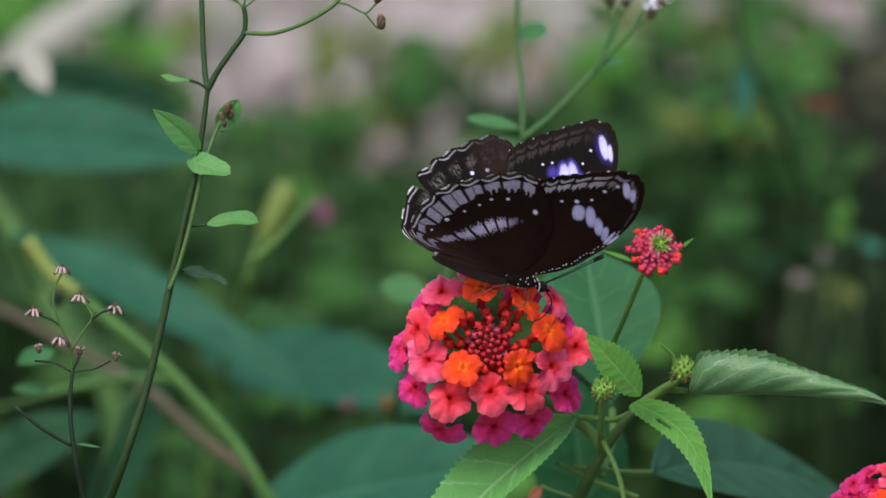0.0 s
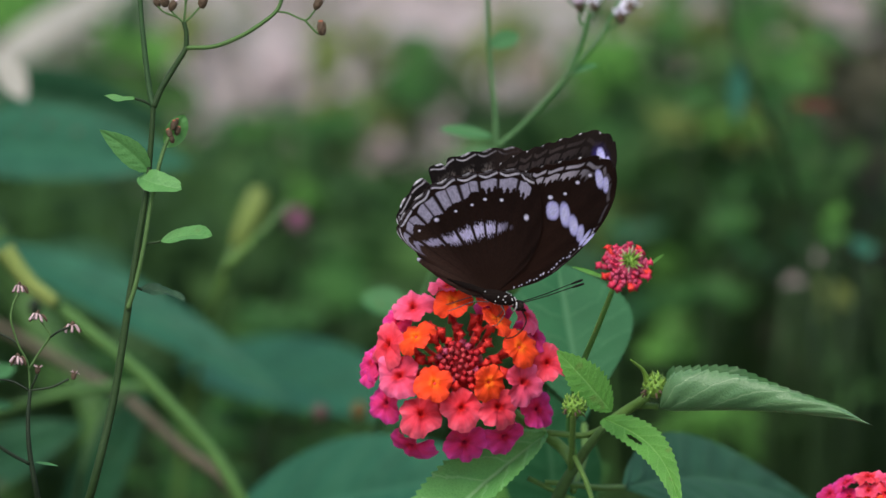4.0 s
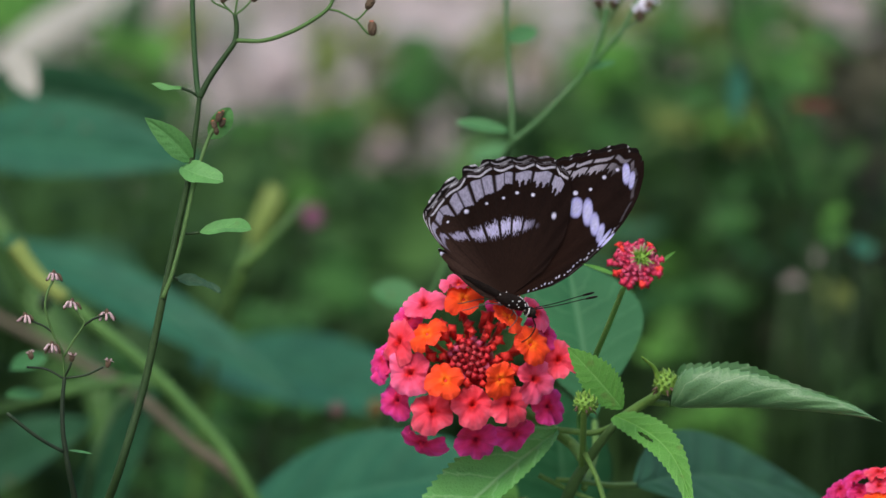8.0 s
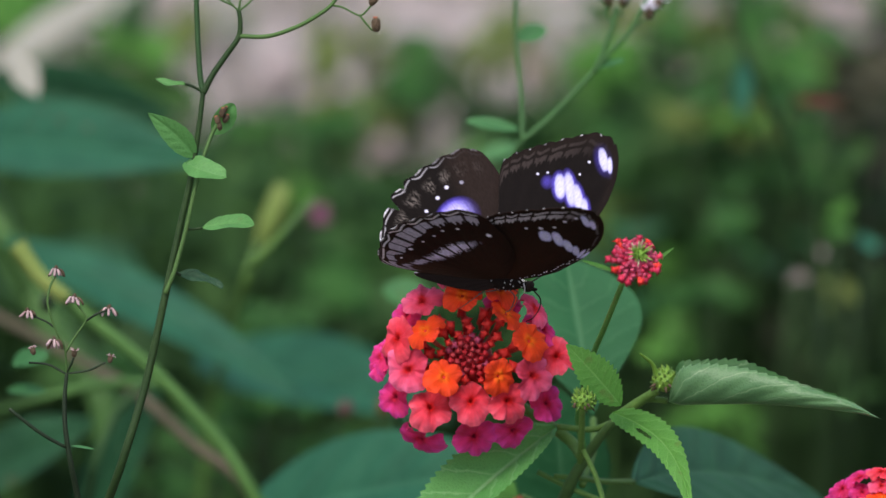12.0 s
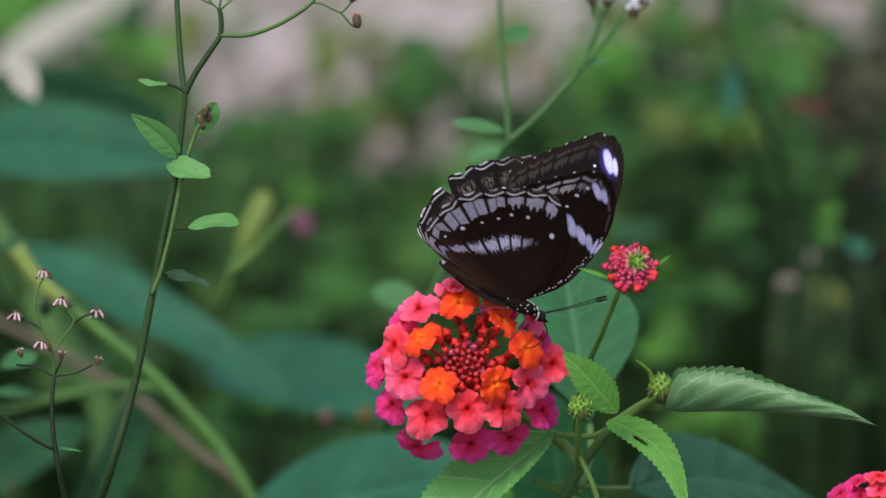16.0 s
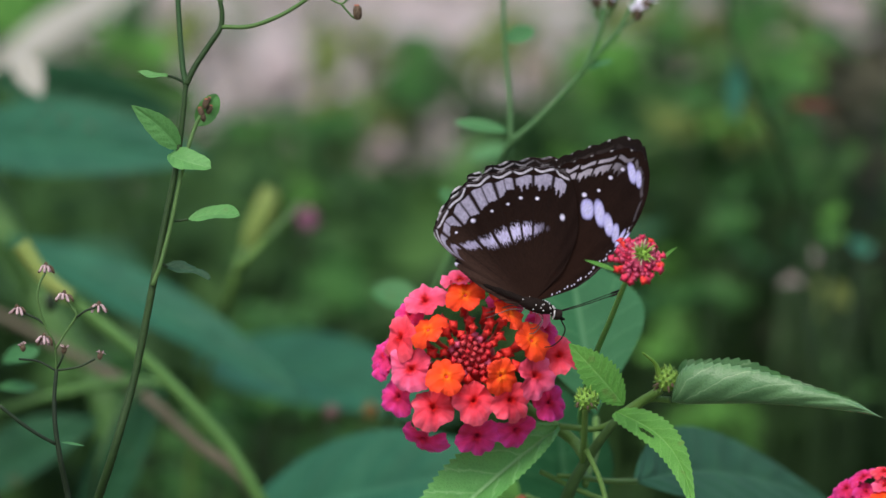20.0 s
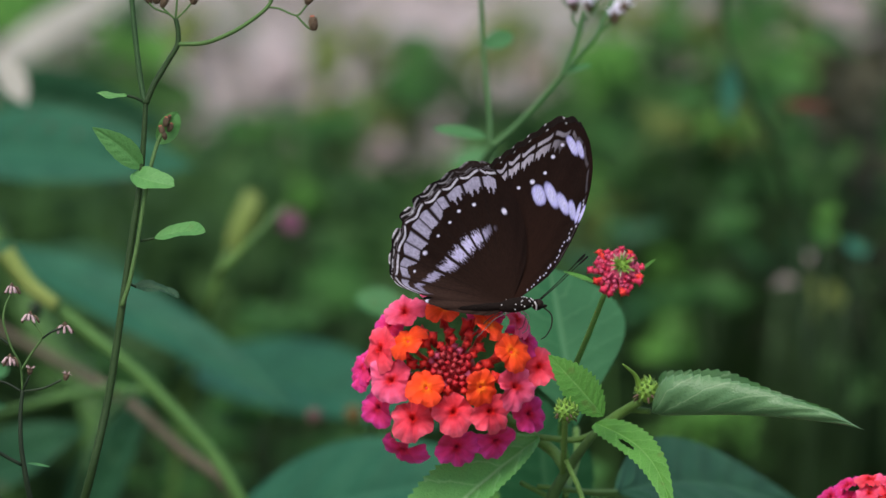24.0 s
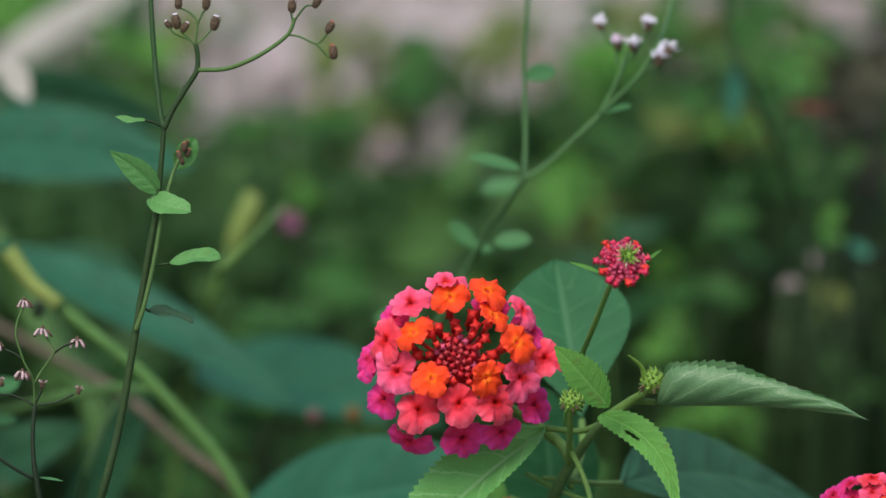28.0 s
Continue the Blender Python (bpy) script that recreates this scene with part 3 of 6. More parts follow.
def red_head(parent, a, b, d, radius):
    """A young head: red star-shaped buds round rose tubes and a hairy yellow-green heart."""
    rnd = random.Random(5)
    c = spot(a, b, d)
    face = (TOWARD * 0.93 + UP * 0.3 + RIGHT * 0.1).normalized()
    x = face.cross(UP).normalized()
    y = face.cross(x)
    shift = (RIGHT * 0.14 + UP * 0.16) * radius
    part("bud_heart", Shape().blob(c + shift * 0.5, (radius * 0.5, radius * 0.5, radius * 0.40), face.to_track_quat("Z", "Y").to_matrix(), 8, 14), ROSEBUD, parent, "dusky rose bud heart")
    part("bud_tip", Shape().blob(c + shift + face * radius * 0.38, (radius * 0.17, radius * 0.17, radius * 0.12), face.to_track_quat("Z", "Y").to_matrix(), 6, 10), BUDGREEN, parent, "yellow-green bud tip")
    for k in range(34):                            # hairy pale bracts of the heart
        r = 0.42 * math.sqrt((k + 0.5) / 34)
        q = k * 2.39996 + rnd.uniform(-0.2, 0.2)
        side = x * math.cos(q) + y * math.sin(q)
        root = c + shift + side * radius * r * 0.5 + face * radius * 0.34
        tip = c + shift + side * radius * (r * 1.15 + 0.04) + face * radius * (0.62 - 0.6 * r * r) + Vector((rnd.gauss(0, 0.00015), rnd.gauss(0, 0.00015), rnd.gauss(0, 0.00015)))
        part("bract", Shape().tube(smooth([root, (root + tip) / 2 + face * 0.0002, tip], 3), (0.00030, 0.00010), 5), BUDGREEN if k < 22 or k % 3 == 0 else PALEBUD, parent)
    for ring, count, size in ((0.46, 13, 0.00046), (0.60, 16, 0.00056), (0.74, 17, 0.00066), (0.86, 15, 0.0008)):
        for k in range(count):                     # rose tubes with small closed mouths
            q = 2 * math.pi * (k + ring * 5) / count + rnd.uniform(-0.12, 0.12)
            r = ring + rnd.uniform(-0.05, 0.05)
            side = x * math.cos(q) + y * math.sin(q)
            out = (face * (1.15 - r) + side * r).normalized()
            at = c + shift * (1 - r) + side * radius * r * 0.94 + face * radius * (0.50 - 0.5 * r * r)
            t = Shape().tube([c + shift * 0.6 + side * radius * r * 0.55, at], (0.0003, 0.00042), 6)
            bud_star(t, at, out, size + rnd.uniform(0, 0.0001), rnd)
            part("flower_bud", t, ROSEBUD if rnd.random() < 0.7 else CRIMSON, parent)
    for k in range(15):                            # the rim of larger red buds, ready to open
        q = 2 * math.pi * k / 15 + rnd.uniform(-0.16, 0.16)
        side = x * math.cos(q) + y * math.sin(q)
        out = (face * 0.55 + side).normalized()
        at = c + side * radius * rnd.uniform(0.74, 0.93) + face * radius * rnd.uniform(0.12, 0.30)
        t = Shape().tube([c + side * radius * 0.4, at], (0.00035, 0.0006), 6)
        t.blob(at, (0.00058, 0.00058, 0.00050), out.to_track_quat("Z", "Y").to_matrix(), 5, 8)
        bud_star(t, at + out * 0.0004, (out + face * 0.3).normalized(), rnd.uniform(0.00088, 0.00108), rnd)
        part("flower_bud", t, REDBUD if k % 3 == 1 else CRIMSON, parent, "bright red closed bud")


red_head(LANTANA, 1101, 466, -0.03, 0.0057)
blade(LANTANA, (1068, 486, -0.028), (1006, 464, -0.03), 16, (0, 0.8, 0.5), FRESH, "bract", steps=12, across=3)
blade(LANTANA, (1140, 468, -0.026), (1172, 442, -0.03), 15, (-0.3, 0.7, 0.5), FRESH, "bract", steps=12, across=3)


def green_head(parent, a, b, d, radius, seed):
    """A tight round young head of short pointed green bracts, with a few dry brown tips below."""
    rnd = random.Random(seed)
    c = spot(a, b, d)
    part("bud_heart", Shape().blob(c, (radius * 0.90, radius * 0.90, radius * 0.86), None, 8, 12), BUDGREEN, parent, "tight yellow-green bud")
    for k in range(58):
        z = 1 - 1.75 * (k + 0.5) / 58
        q = k * 2.39996
        out = (UP * z + (RIGHT * math.cos(q) + TOWARD * math.sin(q)) * math.sqrt(max(0, 1 - z * z))).normalized()
        dry = z < -0.3
        bend = (UP * rnd.uniform(0.1, 0.5) + RIGHT * rnd.uniform(-0.35, 0.35) + TOWARD * rnd.uniform(-0.3, 0.3)) * (-0.6 if dry else 1.0)
        reach = 1.02 + rnd.uniform(0.0, 0.38 if dry or z > 0.6 else 0.18)
        t = Shape().tube(smooth([c + out * radius * 0.6, c + out * radius * 0.92, c + (out + bend * 0.5).normalized() * radius * reach], 4), lambda w: radius * (0.12 * math.sin(math.pi * (0.35 + 0.6 * w)) + 0.012), 6)
        part("bract", t, BUDBROWN if dry and k % 2 else (BUDGREEN, GREENTIP, STEM)[k % 3], parent)


green_head(LANTANA, 1156, 677, 0.012, 0.0029, 1)
green_head(LANTANA, 1013, 712, -0.008, 0.0026, 2)
twig(LANTANA, [(1142, 672, 0.012), (1134, 648, 0.01), (1112, 629, 0.006)], (0.0007, 0.0002), mat=BUDGREEN, name="bract")

# ---- a second lantana ----
SECOND = thing("lantana_plant", low(spot(1520, 960, 0.02)), "second lantana with pink and orange flower head among leaves", "flowering plant")
rows2 = []
rnd2 = random.Random(11)
for ring, count in ((100, 17), (74, 14), (46, 9)):
    for k in range(count):
        q = 2 * math.pi * (k + 0.3 * (ring % 3)) / count
        kind = "oc"[k % 2] if ring < 50 else "m" if math.cos(q) < -0.35 else "rcc"[k % 3]
        rows2.append((kind, 1542 + ring * math.cos(q), 950 - ring * math.sin(q), rnd2.uniform(0.62, 0.76)))
flower_head(SECOND, 1542, 950, 0.02, rows2, 0.0145, 9)
twig(SECOND, [SECOND.location, SECOND.location + Vector((0.01, 0.0, 0.3)), (1530, 1060, 0.03), (1522, 960, 0.022)], (0.003, 0.0012))


# ---- the tall weed with brown buds ----
WEED = thing("tall_weed", low(spot(140, 960, 0.03)), "thin dark-stemmed weed with brown flower buds and small leaves", "weed")


def brown_bud(parent, a, b, d, tilt, size=1.0, tip=MAUVE, dead=False):
    """A small ribbed cup of bracts with a tuft of florets at its mouth."""
    at = spot(a, b, d)
    up = (UP * math.cos(tilt) + RIGHT * math.sin(tilt)).normalized()
    m = up.to_track_quat("Z", "Y").to_matrix()
    k = 0.00095 * size
    s = Shape()
    sides, rings = 20, 9
    v = []
    for i in range(rings):
        t = i / (rings - 1)
        r = k * (0.22 + 0.78 * math.sin(math.pi * (0.10 + 0.80 * t)) ** 0.9)
        for j in range(sides):
            q = 2 * math.pi * j / sides
            w = r * (1 + 0.12 * (1 if j % 2 else -1) * t)
            v.append(at + m @ Vector((w * math.cos(q), w * math.sin(q), k * (-1.5 + 3.1 * t + (0.22 * (j % 2) if i == rings - 1 else 0)))))
    s.add(v, [(i * sides + j, i * sides + (j + 1) % sides, (i + 1) * sides + (j + 1) % sides, (i + 1) * sides + j) for i in range(rings - 1) for j in range(sides)] + [tuple(range(sides))[::-1], tuple((rings - 1) * sides + j for j in range(sides))])
    rr = random.Random(int(a * 7 + b))
    for j in range(21):
        q, z = 2.39996 * j, k * (-1.1 + 1.7 * j / 21)
        ring = [m @ Vector((math.cos(q), math.sin(q), 0)) * k * w for w in (0.72, 0.98, 0.86 + rr.uniform(0, 0.25))]
        s.tube([at + ring[0] + up * z, at + ring[1] + up * (z + k * 0.6), at + ring[2] + up * (z + k * rr.uniform(1.1, 1.4))], (k * 0.2, k * 0.05), 5)
    bud = part("bud", s, BUDBROWN, parent)
    t = Shape()
    for j in range(14 if dead else 9):
        q = rr.uniform(0, 6.28)
        spread = rr.uniform(0.5, 1.5) if dead else rr.uniform(0.1, 0.45)
        side = m @ Vector((math.cos(q), math.sin(q), 0))
        t.tube([at + up * k * 0.9 + side * k * 0.3, at + up * k * (1.6 if not dead else 1.3) + side * k * spread, at + up * k * (2.1 if not dead else rr.uniform(0.9, 2.2)) + side * k * spread * 1.6], (k * 0.17, k * 0.12), 5)
    part("floret_tuft", t, tip, bud)


stem = [WEED.location, (60, 1500, 0.02), (140, 1020, 0.01), (178, 885, 0.0), (213, 745, 0.0), (243, 570, 0.0), (263, 450, 0.0), (277, 370, 0.0), (286, 280, 0.0), (290, 226, 0.0)]
twig(WEED, stem, lambda t: 0.00112 - 0.0006 * t, WEEDSTEM, steps=10)
twig(WEED, [(240, 585, -0.001), (254, 545, -0.0015), (271, 470, -0.0015), (283, 402, -0.0015), (297, 338, -0.001), (308, 302, 0.0), (317, 282, 0.0)], (0.0005, 0.0004), DULLSTEM, "side_stem")
twig(WEED, [(290, 228, 0.0), (283, 195, 0.001), (275, 120, 0.002), (269, 40, 0.003), (266, -40, 0.004), (270, -180, 0.004)], (0.00065, 0.0005), FARSTEM, "side_stem")
twig(WEED, [(290, 228, 0.0), (305, 195, 0.0), (330, 155, 0.0), (348, 126, 0.0), (350, 100, 0.0), (346, 78, 0.0)], (0.0007, 0.0005), WEEDSTEM, "side_stem")
twig(WEED, [(350, 124, 0.0), (400, 122, -0.002), (450, 103, -0.004), (490, 78, -0.005), (512, 58, -0.005), (522, 32, -0.005)], (0.0005, 0.0004), DULLSTEM, "side_stem")
for line in ([(346, 80, 0), (335, 70, 0), (320, 55, 0)], [(346, 80, 0), (349, 40, 0), (335, 22, 0), (318, 14, 0)], [(349, 45, 0), (358, 25, 0), (365, 16, 0)], [(346, 80, 0), (362, 66, 0), (376, 50, 0)],
             [(335, 70, 0), (310, 60, 0), (300, 50, 0)], [(520, 40, -0.005), (516, 30, -0.005), (516, 20, -0.005)], [(520, 38, -0.005), (540, 12, -0.006), (556, 10, -0.006)],
             [(510, 62, -0.005), (530, 65, -0.005), (560, 78, -0.006), (575, 65, -0.006), (582, 55, -0.006)], [(560, 78, -0.006), (580, 100, -0.006), (589, 104, -0.006)]):
    twig(WEED, line, (0.00024, 0.0002), DULLSTEM, "flower_stalk", 4)
for a, b, d, tilt, size in ((312, 40, 0, -0.2, 1.15), (299, 45, 0.001, -0.7, 0.75), (326, 50, 0, 0.5, 0.9), (316, 7, 0, 0, 0.95), (365, 8, 0, 0.1, 1.0), (380, 43, 0, 0.25, 1.15), (517, 12, -0.005, 0, 1.05),
                            (560, 6, -0.006, 0.6, 0.95), (583, 50, -0.006, 0.5, 1.0), (590, 94, -0.006, -0.1, 1.1), (325, 262, 0, 0.1, 0.75), (318, 276, 0, -0.4, 0.7), (332, 272, 0.001, 0.4, 0.7), (322, 286, 0, -0.2, 0.65), (330, 256, 0.001, 0.3, 0.55)):
    brown_bud(WEED, a, b, d, tilt, size * 0.88, tip=RUSTY if a > 550 or b > 250 else WHITISH if a in (312, 316, 365, 380) else MAUVE)
blade(WEED, (258, 213, 0), (203, 207, 0.0), 17, (0, 0.75, 0.6), WEEDLEAF, steps=24, across=4, side=0.0010, wave=0.10, full=0.5, blunt=0.6, fold=0.5)
twig(WEED, [(285, 224, 0), (272, 217, 0), (257, 213, 0)], 0.00032, WEEDSTEM, "petiole", 4)
blade(WEED, (282, 342, 0.0), (198, 272, -0.006), 46, (-0.5, 0.4, 0.8), WEEDLEAF, steps=34, across=6, relief=0.0002, pairs=5, teeth=6, depth=0.06, sag=0.002, side=-0.0006)
blade(WEED, (264, 352, 0.0), (328, 356, -0.006), 50, (0.2, 0.5, 0.8), WEEDLEAF, blunt=0.45, wave=0.05, steps=34, across=6, relief=0.0002, pairs=5, teeth=5, depth=0.05, sag=0.003, side=-0.001, full=0.5)
blade(WEED, (312, 300, 0.003), (345, 243, 0.002), 40, (0.3, 0.1, 0.9), WEEDLEAF, blunt=0.6, wave=0.05, steps=24, across=5, relief=0.0002, pairs=5, full=0.5)
blade(WEED, (300, 466, 0.0), (391, 456, -0.006), 44, (0.1, 0.7, 0.7), WEEDLEAF, blunt=0.6, wave=0.05, steps=34, across=6, relief=0.0002, pairs=5, teeth=7, depth=0.05, side=0.001, full=0.52)
blade(WEED, (258, 550, 0.004), (342, 570, 0.002), 34, (0.0, 0.8, 0.5), OLDLEAF, steps=34, across=5, relief=0.0002, pairs=5, teeth=5, depth=0.15, wave=0.1, side=0.001, blunt=0.6)
twig(WEED, [(272, 470, 0), (285, 469, 0), (300, 466, 0)], 0.0003, WEEDSTEM, "petiole", 4)
twig(WEED, [(250, 540, 0), (256, 546, 0.001), (266, 552, 0.001)], 0.0003, WEEDSTEM, "petiole", 4)

# ---- the small dark weed with withered flowers ----
LOWWEED = thing("withered_weed", low(spot(110, 960, 0.0)), "small blackish weed with withered pale flower tufts", "weed")
twig(LOWWEED, [LOWWEED.location, (120, 1400, 0.0), (85, 960, 0.0), (70, 882, -0.004), (60, 820, -0.005), (58, 765, -0.005), (62, 716, -0.005)], (0.0008, 0.0004), BLACKSTEM)
for line, r in (([(62, 720, -0.005), (58, 672, -0.006), (42, 640, -0.007), (28, 595, -0.008), (32, 565, -0.008), (42, 545, -0.008)], 0.00025), ([(40, 636, -0.007), (24, 625, -0.007), (-8, 612, -0.007)], 0.00025),
                ([(60, 680, -0.006), (75, 655, -0.006), (97, 622, -0.007), (88, 605, -0.007), (78, 592, -0.007)], 0.00025), ([(97, 624, -0.007), (115, 612, -0.008), (133, 606, -0.008)], 0.00025),
                ([(62, 718, -0.005), (100, 712, -0.006), (130, 698, -0.007)], 0.00025), ([(60, 718, -0.005), (30, 702, -0.004), (-5, 698, -0.004)], 0.00025), ([(62, 716, -0.005), (70, 700, -0.006), (74, 690, -0.006)], 0.00025),
                ([(60, 848, -0.005), (30, 832, -0.006), (0, 812, -0.007), (-40, 780, -0.008)], 0.0004)):
    twig(LOWWEED, line, r, DULLSTEM if line[0][1] in (680, 720) else BLACKSTEM, "side_stem", 5)
for a, b, tilt, pale in ((43, 538, 0, 1), (75, 588, 0.1, 1), (136, 607, 0.2, 1), (40, 664, -0.1, 1), (75, 686, 0.1, 0), (139, 696, 0.2, 0), (2, 682, -0.3, 0), (-6, 612, -0.5, 1)):
    brown_bud(LOWWEED, a, b - 4, -0.007, tilt, 0.5 if pale else 0.6, BUDBROWN if pale else FADED, not pale)
    if pale:
        rr = random.Random(a)
        for k in range(7):
            q = 2 * math.pi * k / 7 + rr.uniform(-0.3, 0.3)
            out = RIGHT * math.cos(q) * 1.15 + TOWARD * math.sin(q)
            p = spot(a, b - 2, -0.007)
            line = smooth([p, p + out * 0.0007 + UP * rr.uniform(0.0, 0.0005), p + out * 0.0012 - UP * rr.uniform(0.0001, 0.0008), p + out * rr.uniform(0.0013, 0.0019) - UP * rr.uniform(0.0006, 0.0016)], 3)
            part("withered_petal", Shape().tube(line, lambda t: 0.00008 + 0.00026 * math.sin(math.pi * min(1, 0.1 + 0.75 * t * t)), 6), FADED if k % 4 else BUDBROWN, LOWWEED)
blade(LOWWEED, (70, 845, 0.0), (112, 852, -0.004), 9, (0, 0.8, 0.5), DULLLEAF, steps=16, across=4)
for a, b, e, g, w in ((-30, 700, 35, 672, 45), (-40, 745, 32, 741, 34)):
    blade(LOWWEED, (a, b, 0.12), (e, g, 0.13), w, (0.1, 0.6, 0.7), DULLLEAF, steps=20, across=5, full=0.5)

# ---- the weed with white tufts behind the lantana ----
WHITE = thing("white_flowered_weed", low(spot(640, 960, 0.26)), "slender green weed with small white tufted flowers", "weed")
twig(WHITE, [WHITE.location, (600, 1300, 0.26), (645, 930, 0.26), (690, 752, 0.2), (760, 600, 0.16), (830, 470, 0.15), (875, 392, 0.135), (928, 318, 0.12)], (0.0011, 0.0007), SOFTSTEM)
twig(WHITE, [(928, 318, 0.105), (930, 240, 0.107), (928, 120, 0.109), (934, 0, 0.111), (930, -120, 0.113)], (0.0006, 0.0005), SOFTSTEM, "side_stem")
twig(WHITE, [(928, 318, 0.105), (980, 280, 0.105), (1040, 225, 0.103), (1090, 175, 0.101), (1130, 135, 0.099), (1165, 75, 0.10), (1185, 20, 0.12), (1205, -80, 0.14)], (0.0007, 0.0004), SOFTSTEM, "side_stem")
twig(WHITE, [(1062, 203, 0.102), (1085, 160, 0.101), (1100, 125, 0.100), (1110, 92, 0.100)], 0.0006, SOFTSTEM, "side_stem")
for line in ([(1100, 122, 0.100), (1090, 105, 0.100), (1093, 88, 0.100)], [(1098, 95, 0.100), (1075, 68, 0.100), (1064, 52, 0.100)], [(1112, 112, 0.100), (1138, 70, 0.100), (1147, 50, 0.100)], [(1130, 132, 0.099), (1150, 122, 0.099), (1162, 112, 0.099)]):
    twig(WHITE, line, 0.0003, SOFTSTEM, "flower_stalk", 4)
for a, b, tilt, size, tip in ((1148, 47, 0.1, 1.0, WHITISH), (1166, 106, 0.2, 1.2, WHITISH), (1183, 92, 0.5, 1.0, WHITISH), (1094, 80, -0.1, 1.0, MAUVE), (1121, 82, 0.1, 1.0, WHITISH), (1062, 46, -0.2, 0.9, WHITISH)):
    at = spot(a, b, 0.099)
    brown_bud(WHITE, a, b, 0.099, tilt, size, tip, True)
    s = Shape()
    rr = random.Random(int(a))
    for j in range(16):
        s.blob(at + UP * 0.0013 * size + Vector((rr.gauss(0, 0.0007), rr.gauss(0, 0.0007), rr.gauss(0, 0.0006))) * size, (0.0005 * size,) * 3, None, 4, 6)
    part("white_tuft", s, tip, WHITE)
for base, tip, w, lean in (((922, 300, 0.11), (828, 278, 0.11), 40, (0, 0.7, 0.5)), ((930, 140, 0.119), (982, 122, 0.122), 42, (0.2, 0.5, 0.68)), ((1060, 200, 0.102), (1118, 188, 0.100), 26, (0, 0.8, 0.5)),
                           ((838, 436, 0.15), (795, 392, 0.15), 38, (0, 0.5, 0.68)), ((874, 430, 0.15), (940, 424, 0.15), 40, (0, 0.5, 0.68)), ((826, 430, 0.15), (872, 446, 0.15), 30, (0, 0.6, 0.6)), ((752, 588, 0.2), (664, 562, 0.2), 70, (0, 0.5, 0.69)), ((925, 325, 0.25), (850, 338, 0.25), 46, (0, 0.6, 0.6))):
    blade(WHITE, base, tip, w, lean, DULLLEAF if lean[2] < 0.7 else WEEDLEAF, steps=20, across=5, full=0.5, blunt=0.6)


# ---- broad-leaved shrub and canes behind, out of focus ----
SHRUB = thing("broad_leaved_shrub", low(spot(300, 900, 0.32)), "shrub with large drooping blue-green leaves in shade", "shrub")
f3 = SHRUB.location
twig(SHRUB, [f3, f3 + Vector((-0.02, 0.02, 0.2)), (180, 760, 0.36), (60, 560, 0.38), (-60, 300, 0.4), (-120, 60, 0.42)], (0.006, 0.003), GREENCANE)
# third leaf is added: its dark colour stands for the second's shaded upper half
for base, tip, w, lean, sag, label in (((-10, 432, 0.36), (506, 650, 0.28), 138, (0.1, 0.6, 0.75), 0.012, "large drooping blue-green leaf"), ((-120, 252, 0.40), (312, 262, 0.34), 200, (0.1, 0.35, 0.9), 0.01, "large blue-green leaf"), ((-40, 146, 0.41), (302, 216, 0.40), 145, (0.0, -0.1, 0.98), 0.0, "added dark leaf standing for the shaded upper half of a leaf"),
                                       ((330, 640, 0.42), (760, 700, 0.34), 250, (0.1, 0.55, 0.75), 0.01, "large blue-green leaf"), ((395, 940, 0.22), (850, 800, 0.16), 270, (0.0, 0.55, 0.8), 0.01, "broad mid-green leaf"),
                                       ((122, 985, 0.30), (240, 690, 0.28), 130, (-0.2, 0.4, 0.8), 0.008, "upright dark green leaf"), ((-90, 880, 0.3), (120, 740, 0.28), 150, (0, 0.5, 0.8), 0.008, "green leaf"),
                                       ((250, 520, 0.5), (60, 420, 0.5), 150, (0, 0.6, 0.7), 0.01, "dark leaf")):
    ob = blade(SHRUB, base, tip, w, lean, DEEPSHRUB if base[0] in (-40, 250, -90, 122) else BLUISH, steps=40, across=8, sag=sag, relief=0.001, pairs=6, full=0.45, label=label, teeth=20, depth=0.04)
    if base[1] > 800 or base[0] > 300:
        continue
    near_stem = spot((base[0] * 2 + 120) / 3, (base[1] * 2 + 700) / 3, base[2] + 0.02)
    part("petiole", Shape().tube(smooth([near_stem, (near_stem + spot(*base)) / 2, spot(*base)], 5), 0.0016, 6), GREENCANE, SHRUB)

for a, b, r in ((60, 205, 7), (92, 222, 9), (140, 236, 8), (40, 236, 6)):
    part("brown_spot", Shape().blob(spot(a, b, 0.335), (r * UNIT, 0.0004, r * UNIT * 0.8), None, 5, 10), BROWNCANE, SHRUB, "dry brown spot")

CANES = thing("bent_cane_plant", low(spot(470, 960, 0.2)), "arching yellow-green and brown canes with leafy foot", "weed")
twig(CANES, [CANES.location, (540, 1100, 0.2), (432, 887, 0.19), (377, 798, 0.19), (257, 668, 0.19), (142, 573, 0.19), (77, 518, 0.19), (40, 478, 0.19), (20, 455, 0.19)], (0.0017, 0.0015), GREENCANE)
twig(CANES, [(102, 539, 0.188), (62, 508, 0.187), (34, 473, 0.187), (14, 443, 0.187)], (0.0019, 0.0024), LIME, "young_shoot")
twig(CANES, [CANES.location, (520, 1100, 0.23), (425, 878, 0.24), (325, 795, 0.25), (225, 705, 0.27), (110, 640, 0.30), (20, 590, 0.32), (-60, 550, 0.34)], (0.0017, 0.0013), BROWNCANE)
twig(CANES, [(270, 690, 0.23), (180, 690, 0.24), (60, 715, 0.25), (-40, 745, 0.30)], (0.0014, 0.0010), GREENCANE)
twig(CANES, [(240, 690, 0.22), (190, 740, 0.22), (150, 840, 0.22), (130, 960, 0.27)], (0.0011, 0.0009), FARSTEM)

